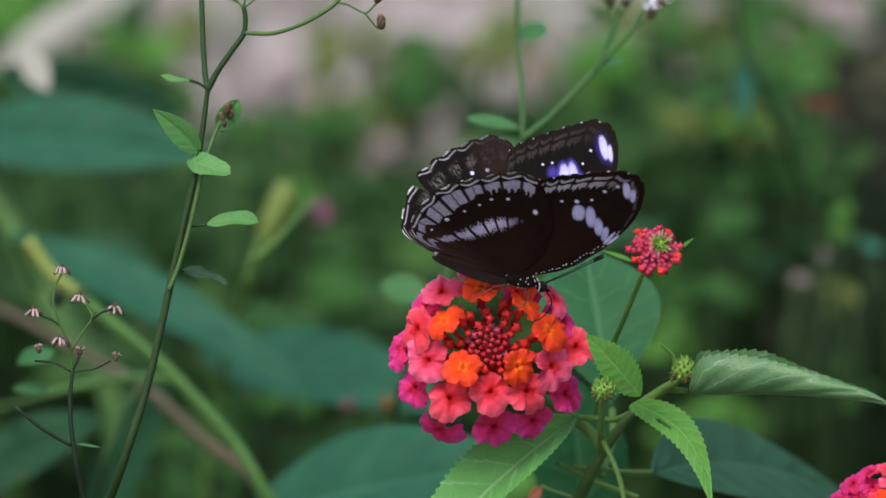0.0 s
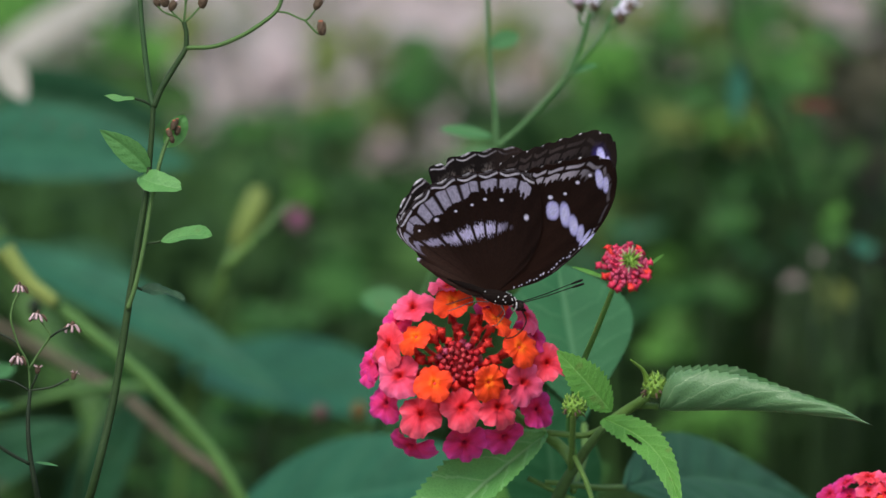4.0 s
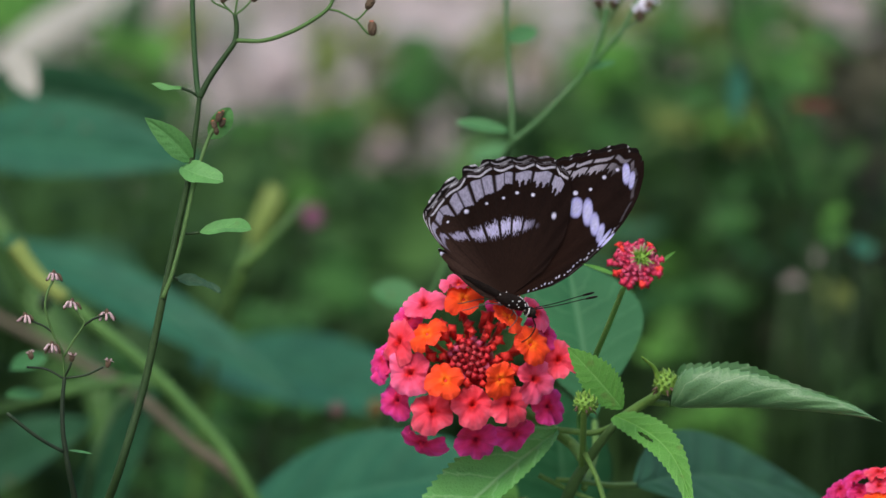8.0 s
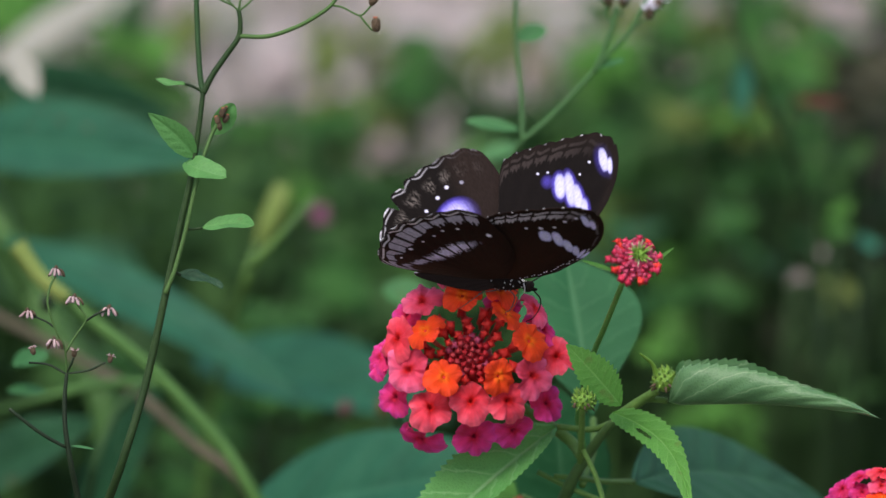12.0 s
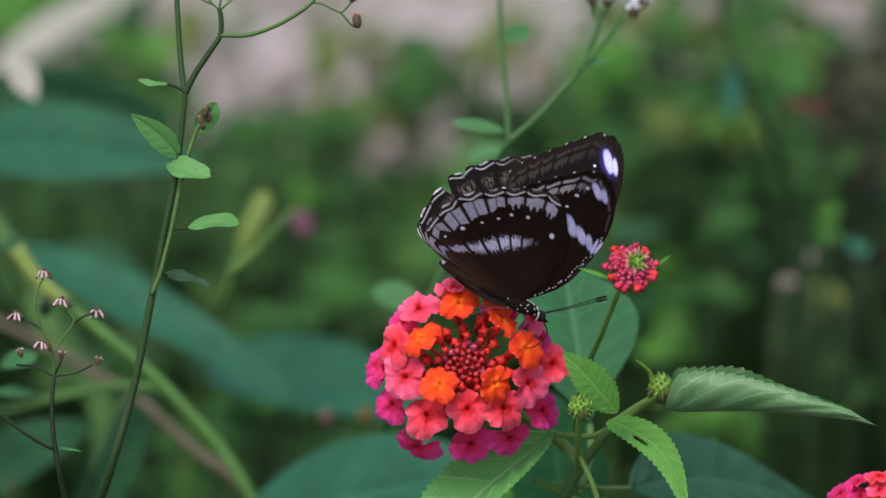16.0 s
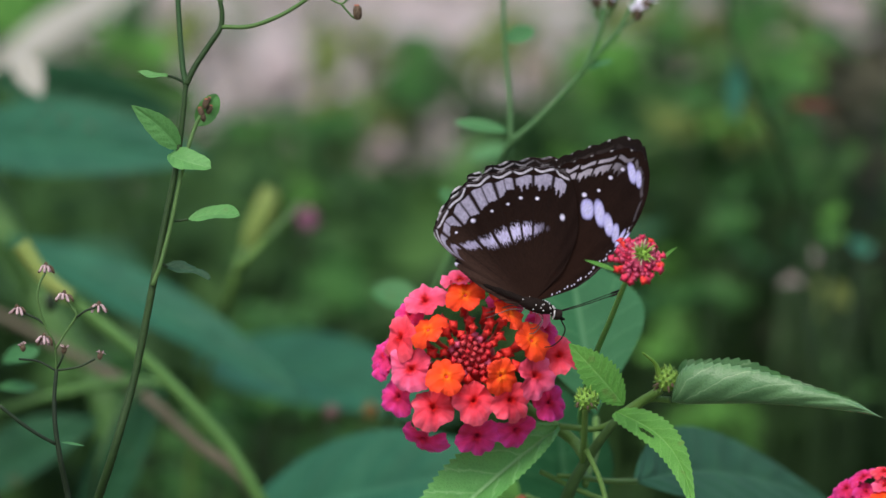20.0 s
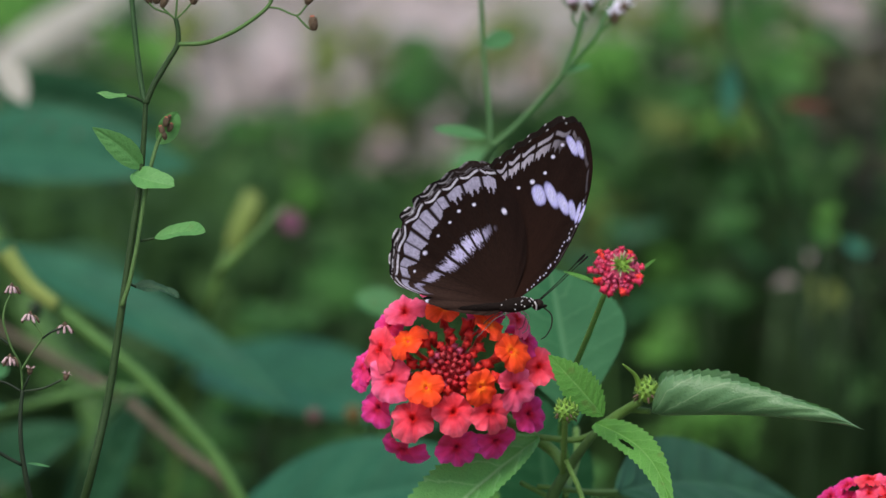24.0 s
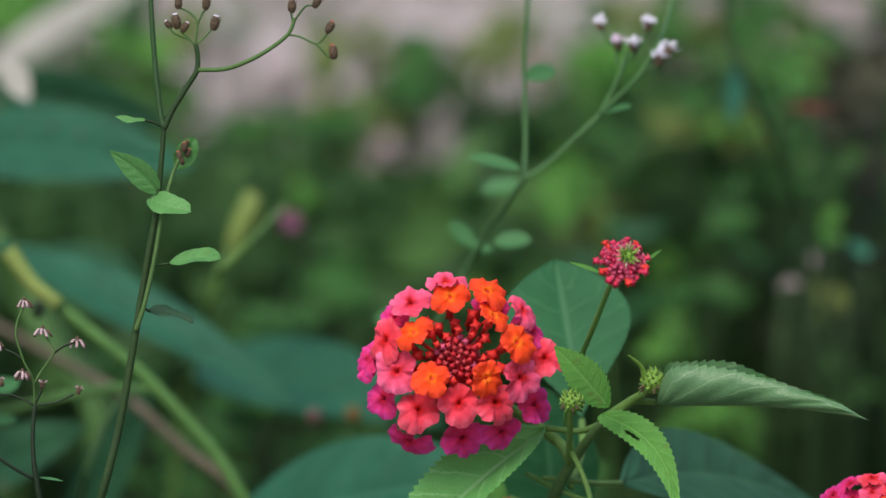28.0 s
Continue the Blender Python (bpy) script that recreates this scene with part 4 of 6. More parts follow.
# small blackish blob just in front of the green cane
part("leaf_scar", Shape().blob(spot(66, 548, 0.17), (0.0016, 0.0012, 0.0024), None, 6, 8), BLACKSTEM, CANES, "small dark blob on the cane")

PINKWEED = thing("bud_weed", low(spot(380, 900, 0.36)), "weed with a pale yellow-green bud and a pink bloom", "weed")
twig(PINKWEED, [PINKWEED.location, (300, 1000, 0.42), (330, 700, 0.4), (380, 510, 0.32), (408, 445, 0.36)], (0.0012, 0.001), STEM)
s = Shape().tube(smooth([spot(400, 470, 0.36), spot(418, 425, 0.36), spot(440, 375, 0.36), spot(446, 340, 0.36)], 6), lambda t: 0.0010 + 0.0026 * math.sin(math.pi * min(1, t * 0.85)) ** 1.2, 10)
part("bud", s, LIME, PINKWEED, "pale yellow-green bud")
twig(PINKWEED, [(395, 480, 0.36), (440, 430, 0.22), (485, 385, 0.40), (500, 385, 0.40)], (0.0009, 0.0007), STEM, "side_stem")
rr = random.Random(4)
for k in range(22):
    q = k * 2.4
    c0 = spot(506, 389, 0.40)
    out = (RIGHT * math.cos(q) + UP * math.sin(q) + TOWARD * rr.uniform(0, 1)).normalized()
    part("petal", Shape().tube([c0, c0 + out * 0.002 + RIGHT * 0.001, c0 + out * 0.0036 + RIGHT * 0.0014 - UP * 0.0012], (0.0009, 0.0005), 5), PINKISH, PINKWEED)
for a, b in ((555, 738), (624, 735)):
    s2 = Shape().blob(spot(a, b, 0.29), (0.0022, 0.0022, 0.0024), None, 6, 8)
    part("seed_bud", s2, DUSTYPINK if a < 600 else OCHRE, PINKWEED)
    twig(PINKWEED, [(a, b + 4, 0.29), (a - 20, b + 60, 0.29), (480, 980, 0.35)], 0.0003, WEEDSTEM, "side_stem")

PALE = thing("dry_leaf_stalk", low(spot(60, 700, 0.7)), "pale dry broad leaves on a bleached stalk", "dry plant")
blade(PALE, (-40, 150, 0.70), (300, -100, 0.75), 150, (-0.4, 0.5, 0.7), PALELEAF, steps=30, across=6, sag=0.008, relief=0.001)
blade(PALE, (6, 104, 0.33), (46, 174, 0.32), 62, (0, 0.2, 0.9), PALELEAF, steps=20, across=5, sag=0.002, full=0.52)
twig(PALE, [PALE.location, (-80, 500, 0.72), (-60, 215, 0.705)], (0.003, 0.002), BROWNCANE)


# ---- undergrowth, far out of focus ----
def far_leaf(name, dark, light, rough=0.5):
    m, n, l, b = material(name, rough)
    g = n.new("ShaderNodeNewGeometry")
    col = mixed(n, l, g.outputs["Random Per Island"], dark, light)
    col = mixed(n, l, grain(n, l, 40, 0, 0.4), col, tuple(0.5 * x for x in dark))
    l.new(col, b.inputs["Base Color"])
    b.inputs["Specular IOR Level"].default_value = 0.08
    thin = n.new("ShaderNodeBsdfTranslucent")
    l.new(col, thin.inputs["Color"])
    both = n.new("ShaderNodeMixShader")
    both.inputs[0].default_value = 0.25
    l.new(b.outputs[0], both.inputs[1])
    l.new(thin.outputs[0], both.inputs[2])
    l.new(both.outputs[0], n["Material Output"].inputs["Surface"])
    return m


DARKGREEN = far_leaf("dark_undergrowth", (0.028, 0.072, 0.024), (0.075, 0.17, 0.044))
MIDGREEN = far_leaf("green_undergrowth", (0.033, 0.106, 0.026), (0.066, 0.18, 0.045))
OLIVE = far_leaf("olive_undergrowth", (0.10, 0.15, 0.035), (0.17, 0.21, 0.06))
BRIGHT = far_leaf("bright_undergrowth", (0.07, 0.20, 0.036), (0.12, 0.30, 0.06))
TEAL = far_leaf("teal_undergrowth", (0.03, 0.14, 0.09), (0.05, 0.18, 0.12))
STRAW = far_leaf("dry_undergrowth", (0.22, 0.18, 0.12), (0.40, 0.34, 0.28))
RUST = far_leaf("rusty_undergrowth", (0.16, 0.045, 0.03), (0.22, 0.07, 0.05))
# shade of the undergrowth put into a darker, browner leaf colour
BROWNISH = far_leaf("shaded_brownish_undergrowth", (0.034, 0.040, 0.023), (0.072, 0.066, 0.040))
# pale leaves added to stand for lit ground patches and blurred light spots
ROSY = far_leaf("greyish_rose_undergrowth", (0.40, 0.32, 0.32), (0.52, 0.44, 0.44))


def foliage(places, size, rnd, droop=0.6):
    """Many small leaves, each bent along its midrib."""
    s = Shape()
    for p in places:
        q = rnd.uniform(0, 2 * math.pi)
        along = Vector((math.cos(q), math.sin(q), rnd.uniform(-droop, droop))).normalized()
        face = Vector((rnd.gauss(0, 0.5), rnd.gauss(-0.4, 0.5), 0.8))
        length = size * rnd.uniform(0.6, 1.3)
        s.leaf(p - along * length / 2, p + along * length / 2, length * rnd.uniform(0.35, 0.6), face, sag=length * 0.12, steps=5, across=1, fold=0.2)
    s.uv = []
    return s


def undergrowth():
    """Leafy weeds over the soil: thick in front, thinning to bare ground at the back, with low cover all round."""
    rnd = random.Random(21)
    tops, cover = [], []
    while len(tops) < 3000:
        a, b, d = rnd.uniform(-200, 1770), rnd.uniform(-60, 1000), rnd.uniform(0.75, 2.1)
        keep = (1.0 if b > 330 else 0.25 if b > 240 else 0.02) if 300 < a < 980 else (1.0 if b > 200 else 0.35 if b > 110 or a > 1250 else 0.05) if a > 900 else (1.0 if b > 330 else 0.3)
        p = spot(a, b, d)
        if rnd.random() < keep and p.z > 0.01:
            tops.append(p)
    side = random.Random(33)
    beside = []
    while len(beside) < 9000:        # the same weeds go on to both sides
        a, b, d = side.gauss(784, 3200), side.uniform(100, 1000), side.uniform(0.6, 2.3)
        p = spot(a, b, d)
        if not -200 < a < 1770 and p.z > 0.01 and side.random() < (0.45 + 0.65 * noise.noise((p.x * 3, p.y * 3, 7.0))) * math.exp(-(p.x / 1.3) ** 2):
            beside.append(p)
    tops += beside
    while len(cover) < 5200:
        p = Vector((rnd.uniform(-2.4, 2.4), rnd.uniform(-0.6, 3.2), rnd.uniform(0.0, 1.0)))
        if abs(p.x) < 0.45 and p.y > 2.2:
            continue
        if rnd.random() > math.exp(-(max(0.0, abs(p.x) - 0.5) / 0.9) ** 2 - (max(0.0, abs(p.y - 0.9) - 0.9) / 0.6) ** 2) * (0.75 + 0.7 * noise.noise((p.x * 2, p.y * 2, 9.0)) if abs(p.x) > 0.4 else 1.0):
            continue
        high = 0.10 + 0.26 * max(0.0, 1 - abs(p.y - 0.9) / 1.4) * (0.6 + 0.6 * noise.noise((p.x * 2.5, p.y * 2.5, 3.0)))
        p.z *= min(high, spot(784, 330, p.y).z if abs(p.x) < 0.3 else 1.0)
        if p.z > 0.005:
            cover.append(p)
    while len(cover) < 15000:         # thinning out over the bare soil
        q, r = side.uniform(0, 6.28), 1.0 + abs(side.gauss(0, 2.2))
        p = Vector((r * math.cos(q), 0.9 + r * math.sin(q), side.uniform(0.01, 0.16)))
        if noise.noise((p.x * 1.1, p.y * 1.1, 5.0)) > -0.05 and (abs(p.x) > 0.5 or p.y < 0.3):
            cover.append(p)
    for name, places, size, mat, stalks, label in (("undergrowth", tops, 0.036, DARKGREEN, 900, "dense dark green undergrowth of leafy weeds"), ("ground_cover", cover, 0.05, DARKGREEN, 700, "low dark green weeds covering the soil")):
        s = foliage(places, size, rnd)
        for k in range(stalks):
            p = places[rnd.randrange(len(places))]
            g = low(p) + Vector((rnd.gauss(0, 0.03), rnd.gauss(0, 0.03), 0))
            s.tube(smooth([g, (g + p) / 2 + Vector((rnd.gauss(0, 0.01), 0, 0)), p], 3), (0.0018, 0.001), 4)
        me = s.mesh(name)
        me.materials.append(mat)
        tagged(new(name, me), label, "undergrowth", kind="stuff")


undergrowth()


def clump(a, b, d, wide, tall, count, size, mat, label, seed, droop=0.6, category="weed"):
    """A leafy weed whose foliage fills an ellipse of the grid, on stems that rise from the soil."""
    rnd = random.Random(seed)
    mid = spot(a, b, d)
    ob = thing("leafy_weed", low(mid), label, category, "leafy weeds behind")
    places = [spot(a + wide * rnd.gauss(0, 0.5), b + tall * rnd.gauss(0, 0.5), d + rnd.uniform(-0.05, 0.05)) for _ in range(count)]
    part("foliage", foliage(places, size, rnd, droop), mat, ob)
    for k in range(4):
        p = places[k % len(places)]
        g = low(mid) + Vector((rnd.gauss(0, 0.05), rnd.uniform(0.02, 0.12), 0))
        part("stem", Shape().tube(smooth([g, (g + p) / 2 + Vector((rnd.gauss(0, 0.006), 0, 0)), p], 4), (0.0009, 0.0006), 5), WEEDSTEM, ob)
    return ob


SWAYING = []
# clump materials also paint light and shade: darker leaves where shade lies
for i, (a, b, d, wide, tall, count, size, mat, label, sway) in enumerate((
        (1085, 118, 0.80, 55, 45, 34, 0.015, BRIGHT, "bright green leafy weed in the distance", 0), (1300, 226, 0.7, 70, 16, 26, 0.012, BRIGHT, "bright green weed in half shade", 1), (1262, 70, 0.9, 40, 50, 20, 0.015, OLIVE, "olive weed in light", 0), (1236, 40, 0.95, 26, 40, 10, 0.014, ROSY, "added grey-pink leaves standing for pale lit soil and stones", 0),
        (1400, 250, 0.7, 30, 50, 22, 0.012, MIDGREEN, "green weed in half shade", 1), (1500, 215, 0.6, 60, 50, 26, 0.013, BROWNISH, "brownish weed, shade put into its leaf colour", 1), (1470, 300, 0.62, 40, 60, 24, 0.013, DARKGREEN, "dark green weed in shade", 1),
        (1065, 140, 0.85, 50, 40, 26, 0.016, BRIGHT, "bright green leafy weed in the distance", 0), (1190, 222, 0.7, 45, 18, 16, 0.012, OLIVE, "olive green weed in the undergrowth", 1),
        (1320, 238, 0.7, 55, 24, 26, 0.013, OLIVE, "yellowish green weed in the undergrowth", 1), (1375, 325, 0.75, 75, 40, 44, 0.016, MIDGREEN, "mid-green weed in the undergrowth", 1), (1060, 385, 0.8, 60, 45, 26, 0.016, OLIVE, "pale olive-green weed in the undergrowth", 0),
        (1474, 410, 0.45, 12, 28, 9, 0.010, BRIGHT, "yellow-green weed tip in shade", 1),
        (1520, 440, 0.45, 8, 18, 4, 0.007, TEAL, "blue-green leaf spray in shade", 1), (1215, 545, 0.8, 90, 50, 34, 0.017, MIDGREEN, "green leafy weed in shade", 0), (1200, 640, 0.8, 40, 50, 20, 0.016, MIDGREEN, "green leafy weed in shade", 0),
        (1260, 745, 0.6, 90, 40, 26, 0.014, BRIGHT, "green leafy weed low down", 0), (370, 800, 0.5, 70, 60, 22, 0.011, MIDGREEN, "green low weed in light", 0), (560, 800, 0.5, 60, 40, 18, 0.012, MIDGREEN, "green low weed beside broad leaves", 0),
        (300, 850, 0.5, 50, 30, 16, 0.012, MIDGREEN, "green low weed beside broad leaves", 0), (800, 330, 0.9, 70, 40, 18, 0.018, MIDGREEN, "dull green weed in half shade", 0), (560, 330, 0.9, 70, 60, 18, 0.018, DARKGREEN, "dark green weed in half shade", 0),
        (60, 20, 0.8, 90, 40, 26, 0.020, BRIGHT, "bright green grass tuft far behind", 0), (232, 68, 0.9, 40, 30, 20, 0.016, BRIGHT, "bright green weed tuft far behind", 0), (1490, 120, 1.0, 60, 30, 20, 0.018, DARKGREEN, "weed with deep shade put into its leaf colour", 0),
        (1500, 330, 1.0, 70, 90, 40, 0.02, DARKGREEN, "weed with deep shade put into its leaf colour", 0), (692, 268, 0.95, 34, 28, 9, 0.014, ROSY, "added grey-pink leaves standing for pale lit soil and stones", 0), 
        (1430, 450, 0.5, 9, 30, 4, 0.0042, ROSY, "added pale grey leaves standing for small blurred light spots", 1), (745, 125, 1.0, 40, 60, 30, 0.018, MIDGREEN, "green weed before bare soil", 0),
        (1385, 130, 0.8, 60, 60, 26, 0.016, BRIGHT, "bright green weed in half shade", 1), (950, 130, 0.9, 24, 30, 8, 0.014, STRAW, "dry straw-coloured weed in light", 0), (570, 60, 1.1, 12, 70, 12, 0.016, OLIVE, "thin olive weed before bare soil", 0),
        (1525, 175, 0.6, 45, 45, 15, 0.014, BROWNISH, "brownish weed, shade put into its leaf colour", 1), (1540, 280, 0.62, 40, 60, 26, 0.014, BROWNISH, "brownish weed, shade put into its leaf colour", 1), (1440, 330, 0.66, 30, 60, 22, 0.013, MIDGREEN, "green weed in shade", 1), (1490, 25, 0.9, 45, 25, 14, 0.016, ROSY, "added grey-pink leaves standing for pale lit soil and stones", 0), (420, 230, 0.9, 60, 40, 22, 0.018, MIDGREEN, "green weed before bare soil", 0),
        (900, 250, 0.9, 70, 50, 24, 0.018, DARKGREEN, "dark green weed in half shade", 0), (620, 250, 1.0, 40, 60, 14, 0.018, OLIVE, "olive weed in half shade", 0), (1350, 480, 0.8, 60, 80, 30, 0.018, DARKGREEN, "weed with deep shade put into its leaf colour", 0),
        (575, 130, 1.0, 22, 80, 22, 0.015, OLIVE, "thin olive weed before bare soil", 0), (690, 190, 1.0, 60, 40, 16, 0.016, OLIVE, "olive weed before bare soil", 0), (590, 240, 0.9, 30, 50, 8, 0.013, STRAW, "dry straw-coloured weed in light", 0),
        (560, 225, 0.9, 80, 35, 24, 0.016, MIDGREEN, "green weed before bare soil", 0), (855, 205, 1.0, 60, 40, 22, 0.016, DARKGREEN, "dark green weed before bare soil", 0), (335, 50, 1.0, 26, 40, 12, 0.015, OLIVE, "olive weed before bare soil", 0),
        (745, 150, 0.95, 45, 50, 30, 0.018, DARKGREEN, "dark green weed before bare soil", 0), (1250, 420, 0.8, 60, 50, 24, 0.016, MIDGREEN, "green weed in half shade", 0), (1420, 420, 0.8, 60, 50, 22, 0.015, BROWNISH, "brownish weed, shade put into its leaf colour", 1),
        (1150, 480, 0.8, 60, 40, 20, 0.016, BRIGHT, "bright green weed in half shade", 0), (1500, 600, 0.8, 60, 60, 12, 0.016, DARKGREEN, "dark green weed in half shade", 0), (1400, 600, 0.7, 60, 50, 14, 0.013, BROWNISH, "brownish weed, shade put into its leaf colour", 0),
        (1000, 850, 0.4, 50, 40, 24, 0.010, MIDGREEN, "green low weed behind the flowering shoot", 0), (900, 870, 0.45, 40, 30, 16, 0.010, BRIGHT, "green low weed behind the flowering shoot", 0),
        (700, 420, 0.9, 60, 50, 18, 0.016, MIDGREEN, "green weed in deep shade", 0), (330, 430, 0.9, 60, 60, 16, 0.016, DARKGREEN, "weed with deep shade put into its leaf colour", 0), (1040, 250, 0.9, 60, 40, 20, 0.016, BRIGHT, "bright green weed in light", 0),
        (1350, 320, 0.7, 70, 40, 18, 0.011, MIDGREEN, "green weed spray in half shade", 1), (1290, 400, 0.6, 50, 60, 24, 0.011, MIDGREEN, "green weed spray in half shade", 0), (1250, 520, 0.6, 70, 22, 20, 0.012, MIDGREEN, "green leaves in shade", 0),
        (1180, 620, 0.65, 30, 40, 16, 0.013, BRIGHT, "bright green weed low down", 0), (1395, 505, 0.5, 16, 14, 3, 0.0036, ROSY, "added pale grey leaves standing for small blurred light spots", 1), (1465, 520, 0.6, 30, 40, 16, 0.010, OLIVE, "olive weed tip in shade", 1),
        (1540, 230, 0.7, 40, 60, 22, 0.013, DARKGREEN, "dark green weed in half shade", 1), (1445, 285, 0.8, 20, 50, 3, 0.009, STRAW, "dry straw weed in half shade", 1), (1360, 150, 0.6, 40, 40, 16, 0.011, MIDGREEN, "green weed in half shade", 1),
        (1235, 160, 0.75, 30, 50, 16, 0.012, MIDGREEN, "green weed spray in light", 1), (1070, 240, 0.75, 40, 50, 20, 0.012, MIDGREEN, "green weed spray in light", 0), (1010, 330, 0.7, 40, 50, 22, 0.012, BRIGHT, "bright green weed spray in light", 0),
        (500, 150, 0.9, 40, 50, 14, 0.014, ROSY, "added grey-pink leaves standing for pale lit soil and stones", 0), (850, 90, 0.9, 40, 50, 16, 0.014, OLIVE, "olive weed before bare soil", 0), (720, 150, 0.85, 30, 60, 22, 0.013, MIDGREEN, "green weed before bare soil", 0),
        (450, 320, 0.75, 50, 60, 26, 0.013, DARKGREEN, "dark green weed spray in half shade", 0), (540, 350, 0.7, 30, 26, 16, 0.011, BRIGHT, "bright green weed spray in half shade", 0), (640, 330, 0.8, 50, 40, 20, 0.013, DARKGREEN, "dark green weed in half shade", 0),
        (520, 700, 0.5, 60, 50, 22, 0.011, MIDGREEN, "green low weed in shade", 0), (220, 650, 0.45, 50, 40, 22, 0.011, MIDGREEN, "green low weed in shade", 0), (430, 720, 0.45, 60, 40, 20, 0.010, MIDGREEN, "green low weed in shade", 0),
        (1540, 480, 0.65, 40, 60, 20, 0.012, BROWNISH, "brownish weed, shade put into its leaf colour", 1), (1500, 680, 0.6, 50, 50, 18, 0.012, DARKGREEN, "dark green weed low down", 0), (1135, 25, 0.95, 45, 30, 20, 0.014, OLIVE, "olive weed before bare soil", 0), (1190, 60, 0.9, 40, 40, 18, 0.013, MIDGREEN, "green weed before bare soil", 0), (1345, 35, 0.9, 50, 40, 26, 0.014, MIDGREEN, "green weed before bare soil", 0),
        (1400, 45, 0.95, 40, 40, 20, 0.014, OLIVE, "olive weed before bare soil", 0), (1440, 110, 0.9, 40, 40, 22, 0.014, BROWNISH, "brownish weed, shade put into its leaf colour", 0), (1510, 105, 0.9, 60, 20, 26, 0.014, BROWNISH, "brownish weed, shade put into its leaf colour", 0), (1565, 40, 0.9, 20, 50, 14, 0.014, BROWNISH, "brownish weed, shade put into its leaf colour", 0),
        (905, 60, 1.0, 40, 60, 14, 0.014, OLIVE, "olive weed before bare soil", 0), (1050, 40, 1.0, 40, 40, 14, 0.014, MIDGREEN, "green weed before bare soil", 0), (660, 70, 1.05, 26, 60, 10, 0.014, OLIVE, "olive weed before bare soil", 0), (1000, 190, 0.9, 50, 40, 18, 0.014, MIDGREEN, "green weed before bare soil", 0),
        (590, 510, 0.7, 70, 50, 32, 0.014, MIDGREEN, "green weed in half shade", 0), (480, 570, 0.6, 50, 30, 20, 0.012, MIDGREEN, "green weed in half shade", 0), (1510, 580, 0.65, 40, 60, 18, 0.012, BROWNISH, "brownish weed, shade put into its leaf colour", 0))):
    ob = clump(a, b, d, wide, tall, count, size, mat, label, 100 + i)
    if sway:
        SWAYING.append((ob, d))

rs = random.Random(77)
for k in range(18):
    a, d = 1010 + 31 * k + rs.uniform(-14, 14), rs.uniform(0.6, 1.0)
    top, foot_at = spot(a + rs.uniform(-14, 14), rs.uniform(150, 420), d), low(spot(a, 900, d))
    stalk = thing("grass_stalk", foot_at, "thin upright green grass stalk in half shade", "grass", "grass stalks behind")
    mid = spot(a + rs.uniform(-8, 8), 640, d)
    part("stem", Shape().tube(smooth([foot_at, (foot_at + mid) / 2, mid, top], 6), (0.0012, 0.0006), 5), (FARSTEM, WEEDSTEM, GREENCANE, WEEDSTEM)[k % 4], stalk)
    for j in range(3):
        at = mid.lerp(top, rs.uniform(0.1, 1.0))
        lean = Vector((rs.uniform(-1, 1), rs.uniform(-0.3, 0.3), rs.uniform(0.2, 0.9))).normalized()
        part("leaf", Shape().leaf(at, at + lean * rs.uniform(0.010, 0.022), 0.0035, TOWARD + UP * 0.4, sag=0.003, steps=8, across=2), (MIDLEAF, SHADE)[k % 2], stalk)

TWIG = thing("hanging_leaf_weed", low(spot(1400, 560, 0.42)), "thin dark weed with hanging blue-green and rusty dead leaves", "weed")
twig(TWIG, [TWIG.location, (1440, 700, 0.42), (1420, 400, 0.42), (1375, 260, 0.41), (1325, 150, 0.40), (1290, 60, 0.40), (1280, -60, 0.40)], (0.0016, 0.0009), WEEDSTEM)
blade(TWIG, (1302, 100, 0.40), (1296, 222, 0.40), 44, (0.1, 0.2, 0.9), TEAL, "leaf", "hanging blue-green leaf", steps=16, across=3, full=0.5)
blade(TWIG, (1384, 186, 0.42), (1482, 192, 0.42), 13, (0.0, 0.4, 0.8), RUST, "dead_leaf", "rusty red dead leaf", steps=16, across=3, full=0.5)
blade(TWIG, (1296, 20, 0.42), (1316, 92, 0.42), 40, (0.1, 0.2, 0.9), MIDGREEN, steps=16, across=3, full=0.5)
twig(TWIG, [(1352, 205, 0.405), (1370, 190, 0.415), (1384, 186, 0.42)], 0.0004, WEEDSTEM, "petiole")
SWAYING.append((TWIG, 0.42))

# ---- the butterfly ----
K = UNIT / 1.78      # wing drawings are in steps of 0.07 mm: first along the body to the head, then outwards from the hinge


def ell(p, q, x, y, a, b, way=0.0, soft=0.35, power=2.0):
    """A soft oval, squarer with a higher power: half sizes a across and b along the direction way (degrees from the outward axis towards the tail)."""
    c, s = math.cos(radians(way)), math.sin(radians(way))
    u, v = (p - x) * c + (q - y) * s, -(p - x) * s + (q - y) * c
    r = (np.abs(u / a) ** power + np.abs(v / b) ** power) ** (1 / power)
    return np.clip((1 + soft - r) / (2 * soft), 0, 1)


def lay(c, mask, colour):
    return c + (np.array(colour) - c) * mask[..., None]


def band(x, lo, hi, soft):
    return np.clip((x - lo) / soft, 0, 1) * np.clip((hi - x) / soft, 0, 1)


WHITE_SCALE, LILAC = (0.80, 0.76, 1.0), (0.40, 0.37, 0.50)
BROWN, BLACK, VIOLET = (0.0138, 0.0066, 0.0052), (0.006, 0.0045, 0.0045), (0.17, 0.12, 0.85)
FORE_LINE = ((27, 20), (30, 70), (32, 141), (40.7, 240), (47.4, 340), (53, 442), (58, 522), (62.3, 578), (66, 614), (69, 622), (73.9, 603), (76.5, 572), (83, 520), (90, 478), (97, 444), (102, 415), (104, 370), (106, 209), (108, 20))
